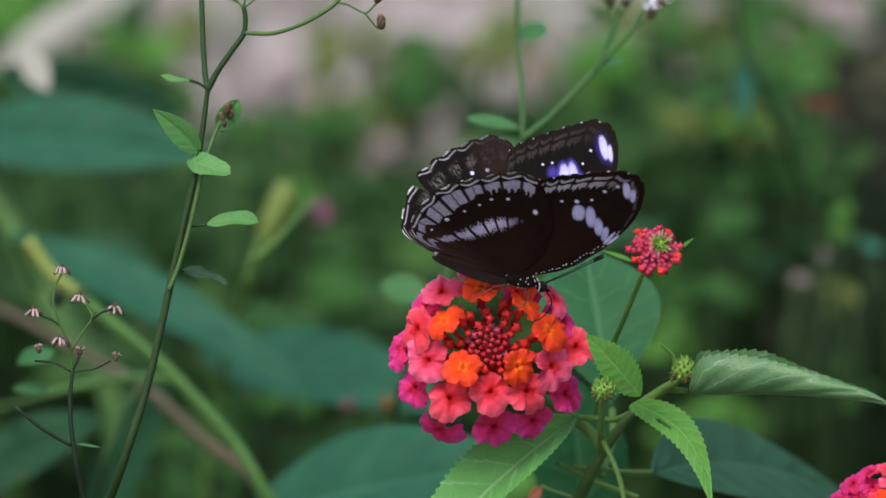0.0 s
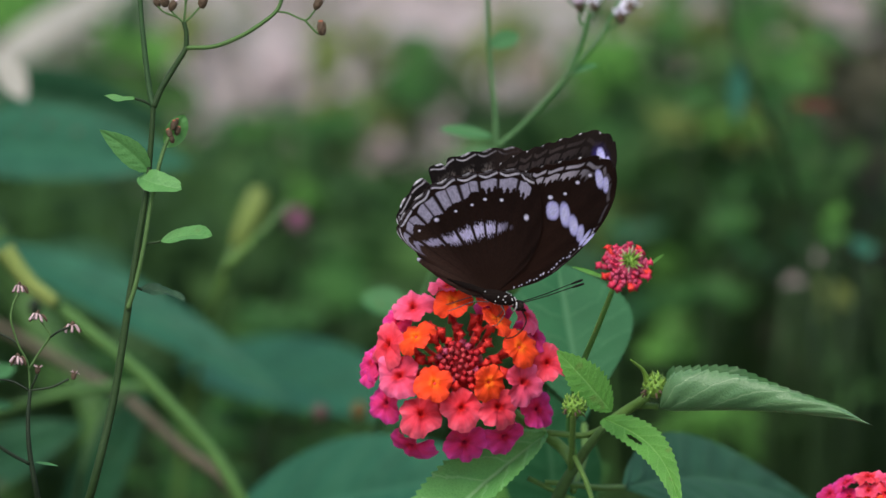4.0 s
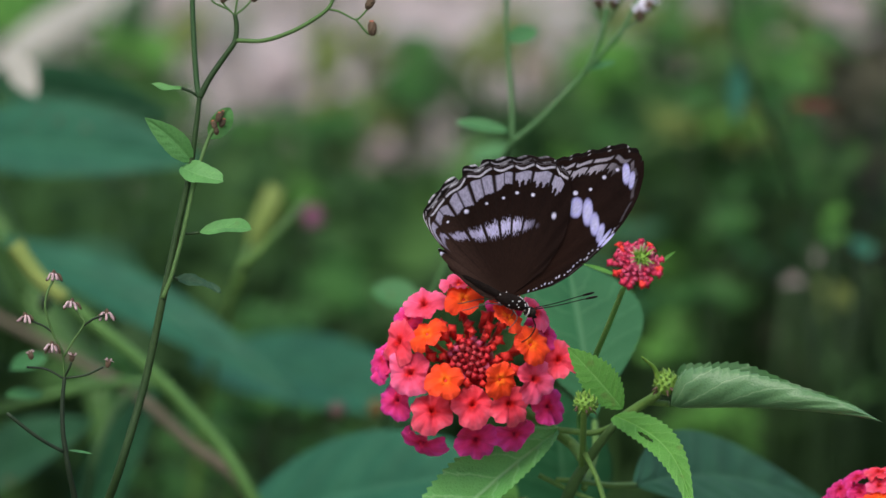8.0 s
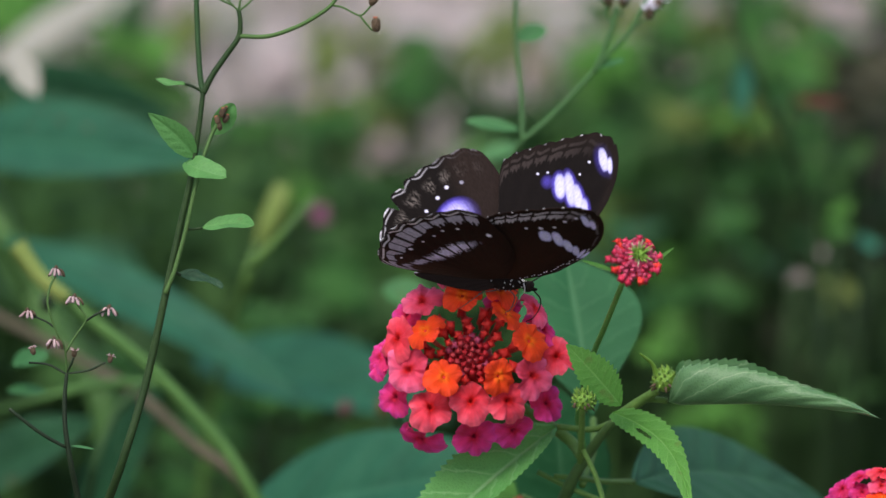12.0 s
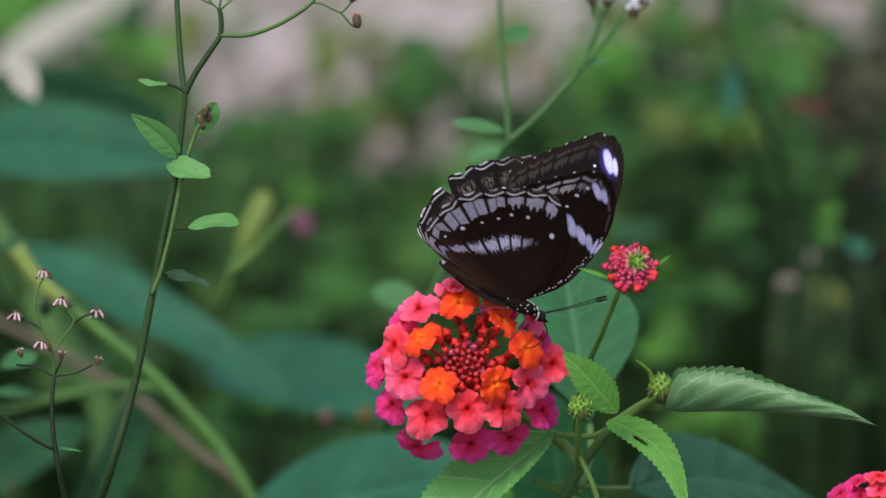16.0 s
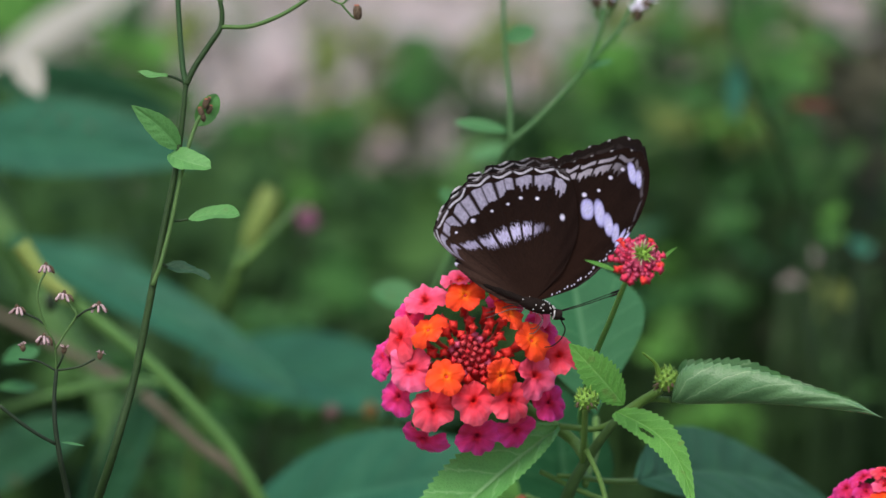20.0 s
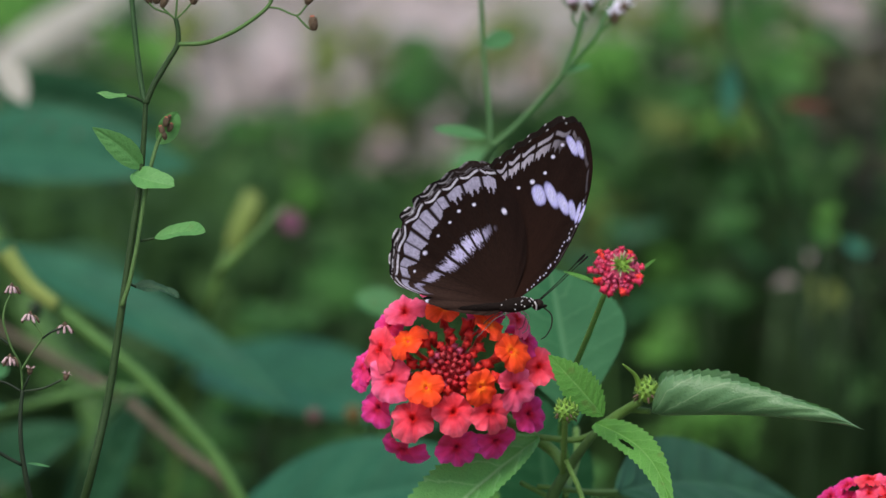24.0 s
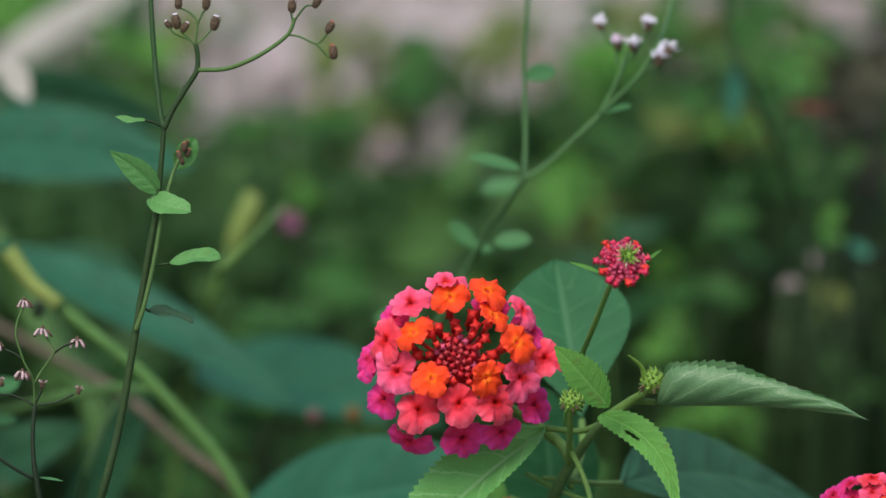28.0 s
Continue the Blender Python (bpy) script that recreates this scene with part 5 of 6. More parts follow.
HIND_LINE = ((58, 20), (60, 70), (66, 150), (76, 275), (85, 375), (91, 445), (96, 468), (101, 471), (109, 462), (117, 457), (126, 456), (134, 452), (144, 429), (151, 414), (158, 400), (161, 380), (163, 350), (165.2, 296), (166.9, 240), (168.4, 280), (170.5, 272), (174.5, 222), (181, 164), (190, 112), (206, 62), (222, 20))


def fore_colours(p, q, th, ro, upper, grit):
    c = np.tile(np.array(BLACK if upper else BROWN), (*p.shape, 1))
    if not upper:
        c = lay(c, np.clip(1.15 - ro * 1.4, 0, 1) * 0.9, (0.030, 0.0125, 0.008))
        flecks = random.Random(3)                 # white flecks along the front edge
        for k in range(26):
            r = 0.12 + 0.56 * k / 25 + flecks.uniform(-0.008, 0.008)
            t = np.interp(r, (0.13, 0.24, 0.36, 0.46, 0.58, 0.68), (35, 37.5, 41.5, 45.5, 48.6, 51.6)) + flecks.uniform(-1.0, 1.2)
            c = lay(c, ell(p, q, 578 * r * math.cos(radians(t)), 590 * r * math.sin(radians(t)), flecks.uniform(1.6, 2.6), flecks.uniform(2.0, 5.0 if k % 4 == 0 else 3.0)), WHITE_SCALE)
        spots = ((103, 346, 20, 31, 14), (143, 343, 16, 41, 20), (178, 312, 14.5, 35, 22), (206, 289, 11, 29, 8), (224, 278, 5.5, 31, -16), (236, 274, 4.5, 27, -24))
        dots = ((84, 391, 7), (125, 417, 5), (152, 468, 6), (183, 504, 5.5), (40, 375, 5))
        apical = ((214, 500, 12, 32, 22), (238, 486, 9, 27, 14))
        edge_c, edge_w = (0.46, 0.42, 0.50), 1.0
    else:
        spots = ((108, 362, 17, 38, 14), (141, 360, 16, 52, 20), (174, 332, 15, 48, 22), (200, 302, 12, 36, 12))
        dots = ((30, 385, 4), (60, 398, 3.5), (160, 420, 3.5), (180, 470, 4))
        apical = ((222, 492, 14, 36, 22), (246, 478, 8, 26, 14))
        glow = np.max([ell(p, q, x, y, a + 6, b + 6, w, 0.35) for x, y, a, b, w in spots], axis=0)
        c = lay(c, glow * 0.7, VIOLET)
        c = lay(c, ell(p, q, 66, 366, 15, 18, 0, 0.6) * 0.35, VIOLET)
        c = lay(c, np.max([ell(p, q, x, y, a + 9, b + 9, w, 0.5) for x, y, a, b, w in apical], axis=0) * 0.25, VIOLET)
        c = lay(c, band(ro, 0.86, 1.2, 0.1), (0.011, 0.0075, 0.0065))
        edge_c, edge_w = (0.055, 0.042, 0.04), 0.6
    for x, y, a, b, w in spots + apical:
        c = lay(c, ell(p, q, x, y, a * 0.94, b * 1.06, w, 0.12 + 0.1 * grit, 2.4), (0.44, 0.42, 0.86))
        c = lay(c, ell(p, q, x, y, a * 0.80, b * 0.84, w, 0.4, 2.3), (0.62, 0.60, 0.95))
    for x, y, r in dots:
        c = lay(c, ell(p, q, x, y, r, r), WHITE_SCALE)
    cell = np.abs(((th - 66.0) / 5.1 + 0.5) % 1.0 - 0.5) * 2          # 0 in the middle of a cell, 1 on a vein
    fade = np.clip((th - 63) / 16, 0.15, 1) * np.clip((106 - th) / 2, 0, 1)
    open_cell = np.clip((0.9 - cell) / 0.1, 0, 1)
    c = lay(c, band(ro, 0.822 + 0.032 * np.abs(np.cos(cell * 4.7)) + 0.010 * grit, 0.904, 0.008) * open_cell * fade * edge_w * np.clip((th - 68) / 6, 0, 1), edge_c)
    c = lay(c, band(ro, 0.916 + 0.018 * cell ** 2, 0.948 + 0.018 * cell ** 2, 0.008) * np.clip((0.9 - cell) / 0.15, 0, 1) * fade * edge_w, edge_c)
    c = lay(c, band(ro, 0.988, 1.02, 0.005) * np.clip((0.16 - cell) / 0.1, 0, 1) * np.clip((th - 66) / 6, 0, 1) * (0.25 + 0.5 * grit), (0.6, 0.58, 0.62))
    return c


def hind_colours(p, q, th, ro, upper, grit):
    c = np.tile(np.array(BLACK if upper else BROWN), (*p.shape, 1))
    veins = np.array([91.0, 97.5, 106.3, 114.5, 123.5, 135.0, 147.0, 157.5, 165.0])
    mids = (veins[1:] + veins[:-1]) / 2
    cell = np.full(th.shape, 1.0)
    for lo, hi in zip(veins[:-1], veins[1:]):
        inside = (th >= lo) & (th < hi)
        cell = np.where(inside, np.abs((th - (lo + hi) / 2) / ((hi - lo) / 2)), cell)
    open_cell = np.clip((0.88 - cell) / 0.08, 0, 1)
    open_cell = np.where((th > 114.5) & (th < 157), open_cell * np.clip((cell - 0.03) / 0.07, 0.1, 1), open_cell)
    if not upper:
        c = lay(c, np.clip((th - 142) / 24, 0, 1) * np.clip(2.1 - 1.5 * ro, 0, 1) * 0.8, (0.068, 0.038, 0.029))
        c = lay(c, np.clip(1.2 - ro * 1.6, 0, 1) * 0.85, (0.028, 0.0135, 0.0095))
        inner = np.interp(th, (92, 99, 107, 115, 121, 127, 137, 145, 152, 162), (0.80, 0.80, 0.815, 0.825, 0.795, 0.76, 0.75, 0.77, 0.83, 0.85))
        c = lay(c, band(ro, inner + np.where(th < 114.5, 0.055 * np.abs(np.cos(cell * 4.7)) - 0.01, 0.036 * (1 - cell)) + 0.012 * grit, 0.934 - 0.014 * cell ** 2, 0.006) * open_cell * np.clip((166 - th) / 3, 0, 1), LILAC)
        mid = np.interp(th, (97, 106, 118, 130, 142, 154, 160, 166), (0.55, 0.53, 0.53, 0.52, 0.56, 0.67, 0.79, 0.86))
        wide = np.interp(th, (95, 101, 107, 118, 136, 150, 164), (0.02, 0.035, 0.052, 0.060, 0.054, 0.045, 0.03))
        power = np.interp(th, (94, 100, 107, 113, 122, 136, 146, 158, 166), (0.0, 0.25, 0.75, 1.0, 1.0, 0.85, 0.6, 0.55, 0.2))
        fuzz = np.clip((1.1 - np.abs(ro - mid) / wide + 0.8 * (grit - 0.5)) / 0.5, 0, 1)
        c = lay(c, fuzz * power * np.clip(1.15 - 0.45 * np.abs(ro - mid) / wide, 0, 1) * np.clip((0.84 - cell) / 0.1, 0, 1), (0.67, 0.62, 0.92))
        c = lay(c, ell(p, q, 7, 304, 7.6, 10, 20, 0.25), WHITE_SCALE)
        for x, y, r in ((-86, 340, 5.5), (-136, 326, 5), (-168, 294, 4.3), (-209, 256, 4.3), (-256, 207, 7), (-295, 153, 3.8)):
            c = lay(c, ell(p, q, x, y, r, r), WHITE_SCALE)
        c = lay(c, ell(p, q, -266, 54, 9, 5, 100, 0.4), WHITE_SCALE)
        line = (0.62, 0.59, 0.68)
        c = lay(c, band(ro, 0.941 + 0.026 * cell ** 1.5, 0.963 + 0.024 * cell ** 1.5, 0.005) * np.clip((0.95 - cell) / 0.1, 0, 1), line)
        c = lay(c, band(ro, 0.979 + 0.010 * cell ** 1.5, 0.985 + 0.010 * cell ** 1.5, 0.003) * np.clip((0.9 - cell) / 0.1, 0, 1) * 0.28, line)
        for t in (98, 106, 115, 124, 135, 147, 158, 168, 176):
            c = lay(c, band(np.abs(th - t) * ro, -1, 0.35, 0.3) * np.clip((ro - 0.25) / 0.2, 0, 1) * 0.7, (0.014, 0.008, 0.007))
    else:
        c = lay(c, ell(p, q, -112, 226, 66, 56, 40, 0.25), VIOLET)
        c = lay(c, ell(p, q, -114, 223, 56, 46, 40, 0.3) * np.clip((0.97 - cell) / 0.05, 0.3, 1), (0.50, 0.46, 0.88))
        for x, y, r in ((-86, 346, 6), (-136, 333, 6), (-168, 300, 6), (-209, 258, 5), (-256, 207, 5)):
            c = lay(c, ell(p, q, x, y, r, r), WHITE_SCALE)
        smoke = band(ro, 0.78 + 0.06 * cell, 0.92, 0.05) * np.clip((0.85 - cell) / 0.4, 0, 1) * np.clip(grit * 1.6 - 0.35, 0, 1)
        c = lay(c, smoke * 0.8, (0.13, 0.11, 0.10))
        c = lay(c, band(ro, 0.950 + 0.026 * cell ** 1.5, 0.966 + 0.026 * cell ** 1.5, 0.005) * np.clip((0.95 - cell) / 0.1, 0, 1) * np.clip((th - 96) / 24, 0.15, 1) * 0.75, (0.40, 0.38, 0.42))
        c = lay(c, np.clip((112 - th) / 10, 0, 1) * 0.8, (0.022, 0.014, 0.012))
        c = lay(c, np.clip((th - 158) / 10, 0, 1) * 0.8, (0.022, 0.014, 0.012))
    c = lay(c, band(ro, (0.983 if upper else 0.985) + 0.012 * cell, 1.02, 0.004) * np.clip(((0.5 if upper else 0.4) - cell) / 0.12, 0, 1) * band(th, 92, 166, 3) * np.clip((th - 100) / 40, 0.25, 1) * (0.6 + 0.4 * grit), (0.66, 0.64, 0.70))
    return c


def wing_mesh(name, line, colours, side, seed, scallops):
    """A thin wing with an under and an upper skin. side: 1 for the left wing, -1 for the right."""
    n_th, n_ro = 340, 230
    ths = np.linspace(line[0][0], line[-1][0], n_th)
    radius = np.interp(ths, [a for a, r in line], [r for a, r in line])
    kernel = np.array([1, 2, 3, 2, 1]) / 9
    radius[3:-3] = np.convolve(radius, kernel, "same")[3:-3]
    lo, hi, count, deep = scallops
    ph = (ths - lo) / (hi - lo) * count
    inside = (ths > lo) & (ths < hi)
    radius = radius * (1 - np.where(inside, deep * np.abs(np.cos(np.pi * ph)) ** 2.5, 0))
    outline = radius.copy()
    if colours is hind_colours and side > 0:      # the left hindwing has a nick in its edge
        radius = radius * (1 - 0.10 * np.exp(-((ths - 137) / 1.3) ** 2) - 0.04 * np.exp(-((ths - 128) / 1.0) ** 2))
    ro = np.linspace(0.02, 1, n_ro) ** 0.85
    th2, ro2 = np.meshgrid(ths, ro, indexing="ij")
    rr = radius[:, None] * ro2
    p, q = rr * np.cos(np.radians(th2)), rr * np.sin(np.radians(th2))
    rng = np.random.RandomState(seed)
    grit = rng.rand(n_th, n_ro)
    for _ in range(2):
        grit = (grit + np.roll(grit, 1, 1) + np.roll(grit, 2, 1) + np.roll(grit, -1, 1)) / 4
    grit = np.clip((grit - 0.5) * 3 + 0.5, 0, 1)
    warp = 9 * (p / 260.0) ** 2 + 9 * (q / 420.0) ** 2 + 1.2 * np.sin(np.radians(th2) * 40) * ro2 ** 2 + (7.0 * np.clip(rr / 120.0, 0, 1) if colours is hind_colours else 0.0)
    v, c = [], []
    for upper in (False, True):
        depth = (warp + (-2.0 if upper else 2.0) * (1 - ro2 * 0.9) + (-1.2 if upper else 1.2)) * side
        v.append(np.stack([p, depth, q], -1).reshape(-1, 3) * K)
        col = colours(p, q, th2, rr / outline[:, None], upper, grit) * (0.82 + 0.36 * grit)[..., None]
        c.append(np.concatenate([np.clip(col, 0, 1), np.ones((*p.shape, 1))], -1).reshape(-1, 4))
    i, j = np.meshgrid(np.arange(n_th - 1), np.arange(n_ro - 1), indexing="ij")
    a = (i * n_ro + j).ravel()
    quad = np.stack([a, a + 1, a + n_ro + 1, a + n_ro], -1)
    m = n_th * n_ro
    faces = np.concatenate([quad, quad[:, ::-1] + m]) if side < 0 else np.concatenate([quad[:, ::-1], quad + m])
    rim = np.concatenate([np.arange(n_th) * n_ro + n_ro - 1])
    strip = np.stack([rim[:-1], rim[1:], rim[1:] + m, rim[:-1] + m], -1)
    me = bpy.data.meshes.new(name)
    me.from_pydata(np.concatenate(v).tolist(), [], np.concatenate([faces, strip]).tolist())
    me.color_attributes.new("tint", "FLOAT_COLOR", "POINT").data.foreach_set("color", np.concatenate(c).astype(np.float32).ravel())
    me.shade_smooth()
    me.materials.append(WING)
    return me


BUTTERFLY = thing("butterfly", spot(920, 520, 0.006), "dark brown butterfly with white-banded wings and violet patches", "butterfly")
BUTTERFLY.location = (0, 0, 0)
WINGS = {}
for side, word in ((-1, "right"), (1, "left")):
    for kind, line, colours, scallops in (("forewing", FORE_LINE, fore_colours, (66, 104, 9, 0.012)), ("hindwing", HIND_LINE, hind_colours, (95, 165, 8, 0.013))):
        ob = new(kind, wing_mesh(kind, line, colours, side, 5 if kind == "forewing" else 8, scallops))
        ob.parent = BUTTERFLY
        tagged(ob, "scalloped dark brown wing with white spots" if kind == "forewing" else "scalloped dark wing with a lilac-white band")
        WINGS[word, kind] = ob


def body_piece(name, shape, mat, parent, label=""):
    """Body parts are drawn in the butterfly's own space, in wing steps."""
    shape.v = [tuple(K * x for x in p) for p in shape.v]
    me = shape.mesh(name)
    me.materials.append(mat)
    ob = new(name, me)
    ob.parent = parent
    return tagged(ob, label)


DUSK, PALESPOT = (0.0085, 0.0055, 0.0048, 1), (0.62, 0.60, 0.62, 1)
V = Vector
thorax = body_piece("thorax", Shape().blob((14, 0, -7), (62, 22, 24), None, 12, 16, DUSK), FUR, BUTTERFLY, "hairy dark brown thorax")
s = Shape()
rr = random.Random(8)
for k in range(26):
    q, x = rr.uniform(-1.9, 1.9), rr.uniform(-44, 72)
    w = math.sqrt(max(0.05, 1 - ((x - 14) / 62) ** 2))
    for sd in (-1, 1):
        s.blob((x, sd * 22 * w * abs(math.cos(q)), -7 - 24 * w * math.sin(q)), (2.6, 2.6, 2.6), None, 4, 6, PALESPOT)
body_piece("white_spots", s, FUR, thorax, "white body spots")
s = Shape().tube(smooth([V((-30, 0, -4)), V((-90, 0, 2)), V((-150, 0, 10)), V((-205, 0, 18)), V((-222, 0, 22))], 8), lambda t: 4 + 12 * math.sin(math.pi * min(1, 0.25 + 0.72 * t)) * (1 + 0.05 * math.sin(40 * t)), 14, DUSK)
body_piece("abdomen", s, FUR, BUTTERFLY, "dark brown ringed abdomen")
head = body_piece("head", Shape().blob((84, 0, -16), (19, 19, 18), None, 8, 12, DUSK).blob((102, 0, -24), (13, 6, 6), None, 6, 8, DUSK), FUR, BUTTERFLY)
for sd in (-1, 1):
    body_piece("eye", Shape().blob((91, sd * 14, -12), (11, 8, 12), None, 8, 10, (0.02, 0.014, 0.012, 1)), FUR, head, "dark round eye")
    body_piece("white_stripe", Shape().tube([V((74, sd * 19, -2)), V((78, sd * 21, -16)), V((76, sd * 16, -31))], 2.5, 6, PALESPOT), FUR, head, "white cheek stripe")
    line = smooth([V((96, sd * 8, 0)), V((155, sd * 14, 40)), V((212, sd * 20, 84)), V((258, sd * 25, 118))], 6)
    ant = body_piece("antenna", Shape().tube(line, (1.9, 1.5), 6, (0.012, 0.010, 0.010, 1)), FUR, BUTTERFLY, "thin black antenna")
    body_piece("club", Shape().tube(line[-5:], lambda t: 1.8 + 2.4 * math.sin(math.pi * min(1, 0.15 + 0.7 * t)), 6, (0.010, 0.008, 0.008, 1)), FUR, ant)
    for x, knee, toe in ((30, (48, 30, -46), (36, 38, -84)), (-10, (-58, 30, -38), (-112, 40, -78))):
        line = smooth([V((x, sd * 16, -28)), V((knee[0], sd * knee[1], knee[2])), V((toe[0], sd * toe[1], toe[2])), V((toe[0] - 16, sd * (toe[1] + 2), toe[2] - 10))], 5)
        body_piece("leg", Shape().tube(line, (2.0, 1.2), 6, (0.11, 0.09, 0.085, 1)), FUR, BUTTERFLY, "thin grey-brown leg")
body_piece("proboscis", Shape().tube(smooth([V((104, 0, -30)), V((124, 0, -54)), V((120, -4, -88)), V((100, -8, -116)), V((80, -10, -126))], 6), (2.6, 1.6), 6, (0.02, 0.014, 0.012, 1)), FUR, BUTTERFLY, "thin curved feeding tube")


# ---- movement: plants sway in the breeze, the butterfly turns, opens and shuts its wings, and flies off ----
def sway(ob, rows, d, share=1.0, hold=None, reach=0.0):
    """Shift a plant by grid steps. hold: the grid place that makes that shift while the plant leans round the line of sight,
    by the fourth number of a row (degrees) or, with reach, as a stem that many grid steps long does."""
    home = ob.location.copy()
    k = UNIT * (PATH + d) / PATH * share
    keys = []
    for t, x, y, *lean in rows:
        m = Matrix.Translation(RIGHT * (x * k) - UP * (y * k))
        if hold:
            c = spot(*hold, d)
            angle = radians(lean[0]) if lean else x / reach
            m = m @ Matrix.Translation(c) @ Matrix.Rotation(-angle, 4, TOWARD) @ Matrix.Translation(-c)
        keys.append((t, m @ Matrix.Translation(home)))
    walk(ob, keys)


def motions():
    lantana = [(0, 56, -20), (0.5, 41, 3), (1, 47, -10), (1.5, 21, 5), (2, 30, -4), (2.5, 0, 14), (3, 3, 11), (3.5, 4, 8), (5.5, 6, 8), (6, -6, 17), (6.5, 1, 14), (7, 21, 2), (7.5, 24, 2), (8, 24, 3), (8.5, 61, -18), (9, 36, -1), (9.5, 32, 3), (10, 39, 0), (10.5, 64, -23), (11, 36, -6), (11.5, 32, -9), (12, 21, -3), (12.5, 24, 0), (14.5, 9, 6), (15, 6, 12), (15.5, 6, 14), (16, 15, 10), (16.5, 18, 3), (17, 39, -9), (17.5, 7, -1), (18, 23, 0), (18.5, 42, -12), (19, 30, -6), (19.5, 30, -6), (20, 26, -4), (20.5, 21, -1), (21, 36, -10), (21.5, 32, -9), (23.5, 12, 3), (24, -10, 16), (24.5, 15, 5), (25, 9, 5), (25.5, 3, 10), (26, -10, -1), (26.5, 12, -7), (27, 10, -7), (27.5, -3, -1), (28, 0, 0)]
    weed = [(0, 75, -69), (0.5, 57, -29), (1, 95, -54), (1.5, 15, -29), (2, 15, -50), (2.5, -8, -38), (3, -8, -44), (3.5, -21, -37), (5.5, -1, -48), (6, -1, -49), (6.5, -5, -37), (7, 6, -39), (7.5, 58, -55), (8, 61, -55), (8.5, 64, -51), (9, 54, -34), (9.5, 80, -53), (10, 67, -40), (10.5, 107, -83), (11, 95, -77), (11.5, 95, -76), (12, 67, -63), (12.5, 34, -40), (14.5, -16, -51), (15, -33, -43), (15.5, -8, -51), (16, 37, -63), (16.5, 4, -46), (17, 34, -63), (17.5, 26, -50), (18, 29, -55), (18.5, 81, -90), (19, 18, -46), (19.5, 33, -64), (20, 38, -78), (20.5, 33, -64), (21, 37, -63), (21.5, 1, -66), (23.5, -7, -52), (24, -31, -44), (24.5, -9, -44), (25, -18, -41), (25.5, 0, -54), (25.8, 1, -50), (25.9, 7, 11), (26, 10, 41), (26.1, 11, 34), (26.5, 12, 18), (27, -2, 20), (27.5, 11, 1), (28, 0, 0)]
    lowweed = [(0, 66, -59), (0.5, 49, -30), (1, 76, -52), (1.5, 15, -22), (2, 20, -40), (2.5, 0, -26), (3, 0, -31), (3.5, -11, -25), (5.5, 6, -36), (6, 3, -36), (6.5, -2, -26), (7, 9, -31), (7.5, 47, -46), (8, 52, -48), (8.5, 53, -43), (9, 43, -30), (9.5, 64, -48), (10, 56, -39), (10.5, 92, -75), (11, 79, -71), (11.5, 79, -68), (12, 56, -56), (12.5, 32, -34), (14.5, -2, -39), (15, -16, -30), (15.5, 3, -40), (16, 34, -52), (16.5, 9, -36), (17, 35, -54), (17.5, 26, -43), (18, 32, -49), (18.5, 75, -80), (19, 24, -42), (19.5, 35, -54), (20, 38, -62), (20.5, 32, -54), (21, 38, -51), (21.5, 10, -51), (23.5, -3, -37), (24, -22, -25), (24.5, -5, -30), (25, -12, -25), (25.5, 4, -39), (25.8, 4, -34), (25.9, 5, 6), (26, 6, 20), (26.5, 12, 15), (27, 0, 9), (27.5, 10, 3), (28, 0, 0)]
    white = [(0, -9, -77, -2.7), (0.5, -28, -62, -3.4), (1, 0, -67, -2.8), (1.5, -47, -61, -3.7), (2, -36, -67, -3.8), (2.5, -55, -64, -4.2), (3, -57, -65, -4.4), (3.5, -63, -64, -4.7), (5.5, -49, -67, -4.1), (6, -56, -69, -4), (6.5, -64, -67, -4.2), (7, -53, -66, -4), (7.5, -38, -70, -2.9), (8, -28, -72, -3.2), (8.5, -23, -69, -3.2), (9, -42, -67, -3.5), (9.5, -15, -66, -3.5), (10, -22, -66, -3.1), (10.5, 18, -71, -2.4), (11, 8, -73, -2), (11.5, 8, -72, -2.6), (12, -11, -75, -3.5), (12.5, -37, -70, -2.9), (14.5, -49, -67, -3.9), (15, -64, -65, -4.1), (15.5, -54, -69, -3.9), (16, -38, -74, -4.3), (16.5, -51, -65, -3.5), (17, -23, -70, -3.5), (17.5, -41, -74, -4), (18, -34, -70, -2.7), (18.5, 3, -77, -3), (19, -34, -67, -3.5), (19.5, -34, -70, -3.3), (20, -32, -73, -3.7), (20.5, -38, -72, -3), (21, -32, -69, -3.2), (21.5, -34, -69, -3.6), (23.5, -54, -67, -3.3), (24, -70, -64, -4.6), (24.5, -59, -68, -3.9), (25, -65, -67, -4.2), (25.5, -53, -70, -4.5), (25.7, -58, -68, -4.4), (25.8, -33, -46, -3), (25.9, 17, 30, 1), (26, -15, -15, -1.4), (26.1, -17, -16, -1.4), (26.5, 4, -6, -0.5), (27, 1, 2, 0.1), (27.5, 0, -2, -0.2), (28, 0, 0, 0)]
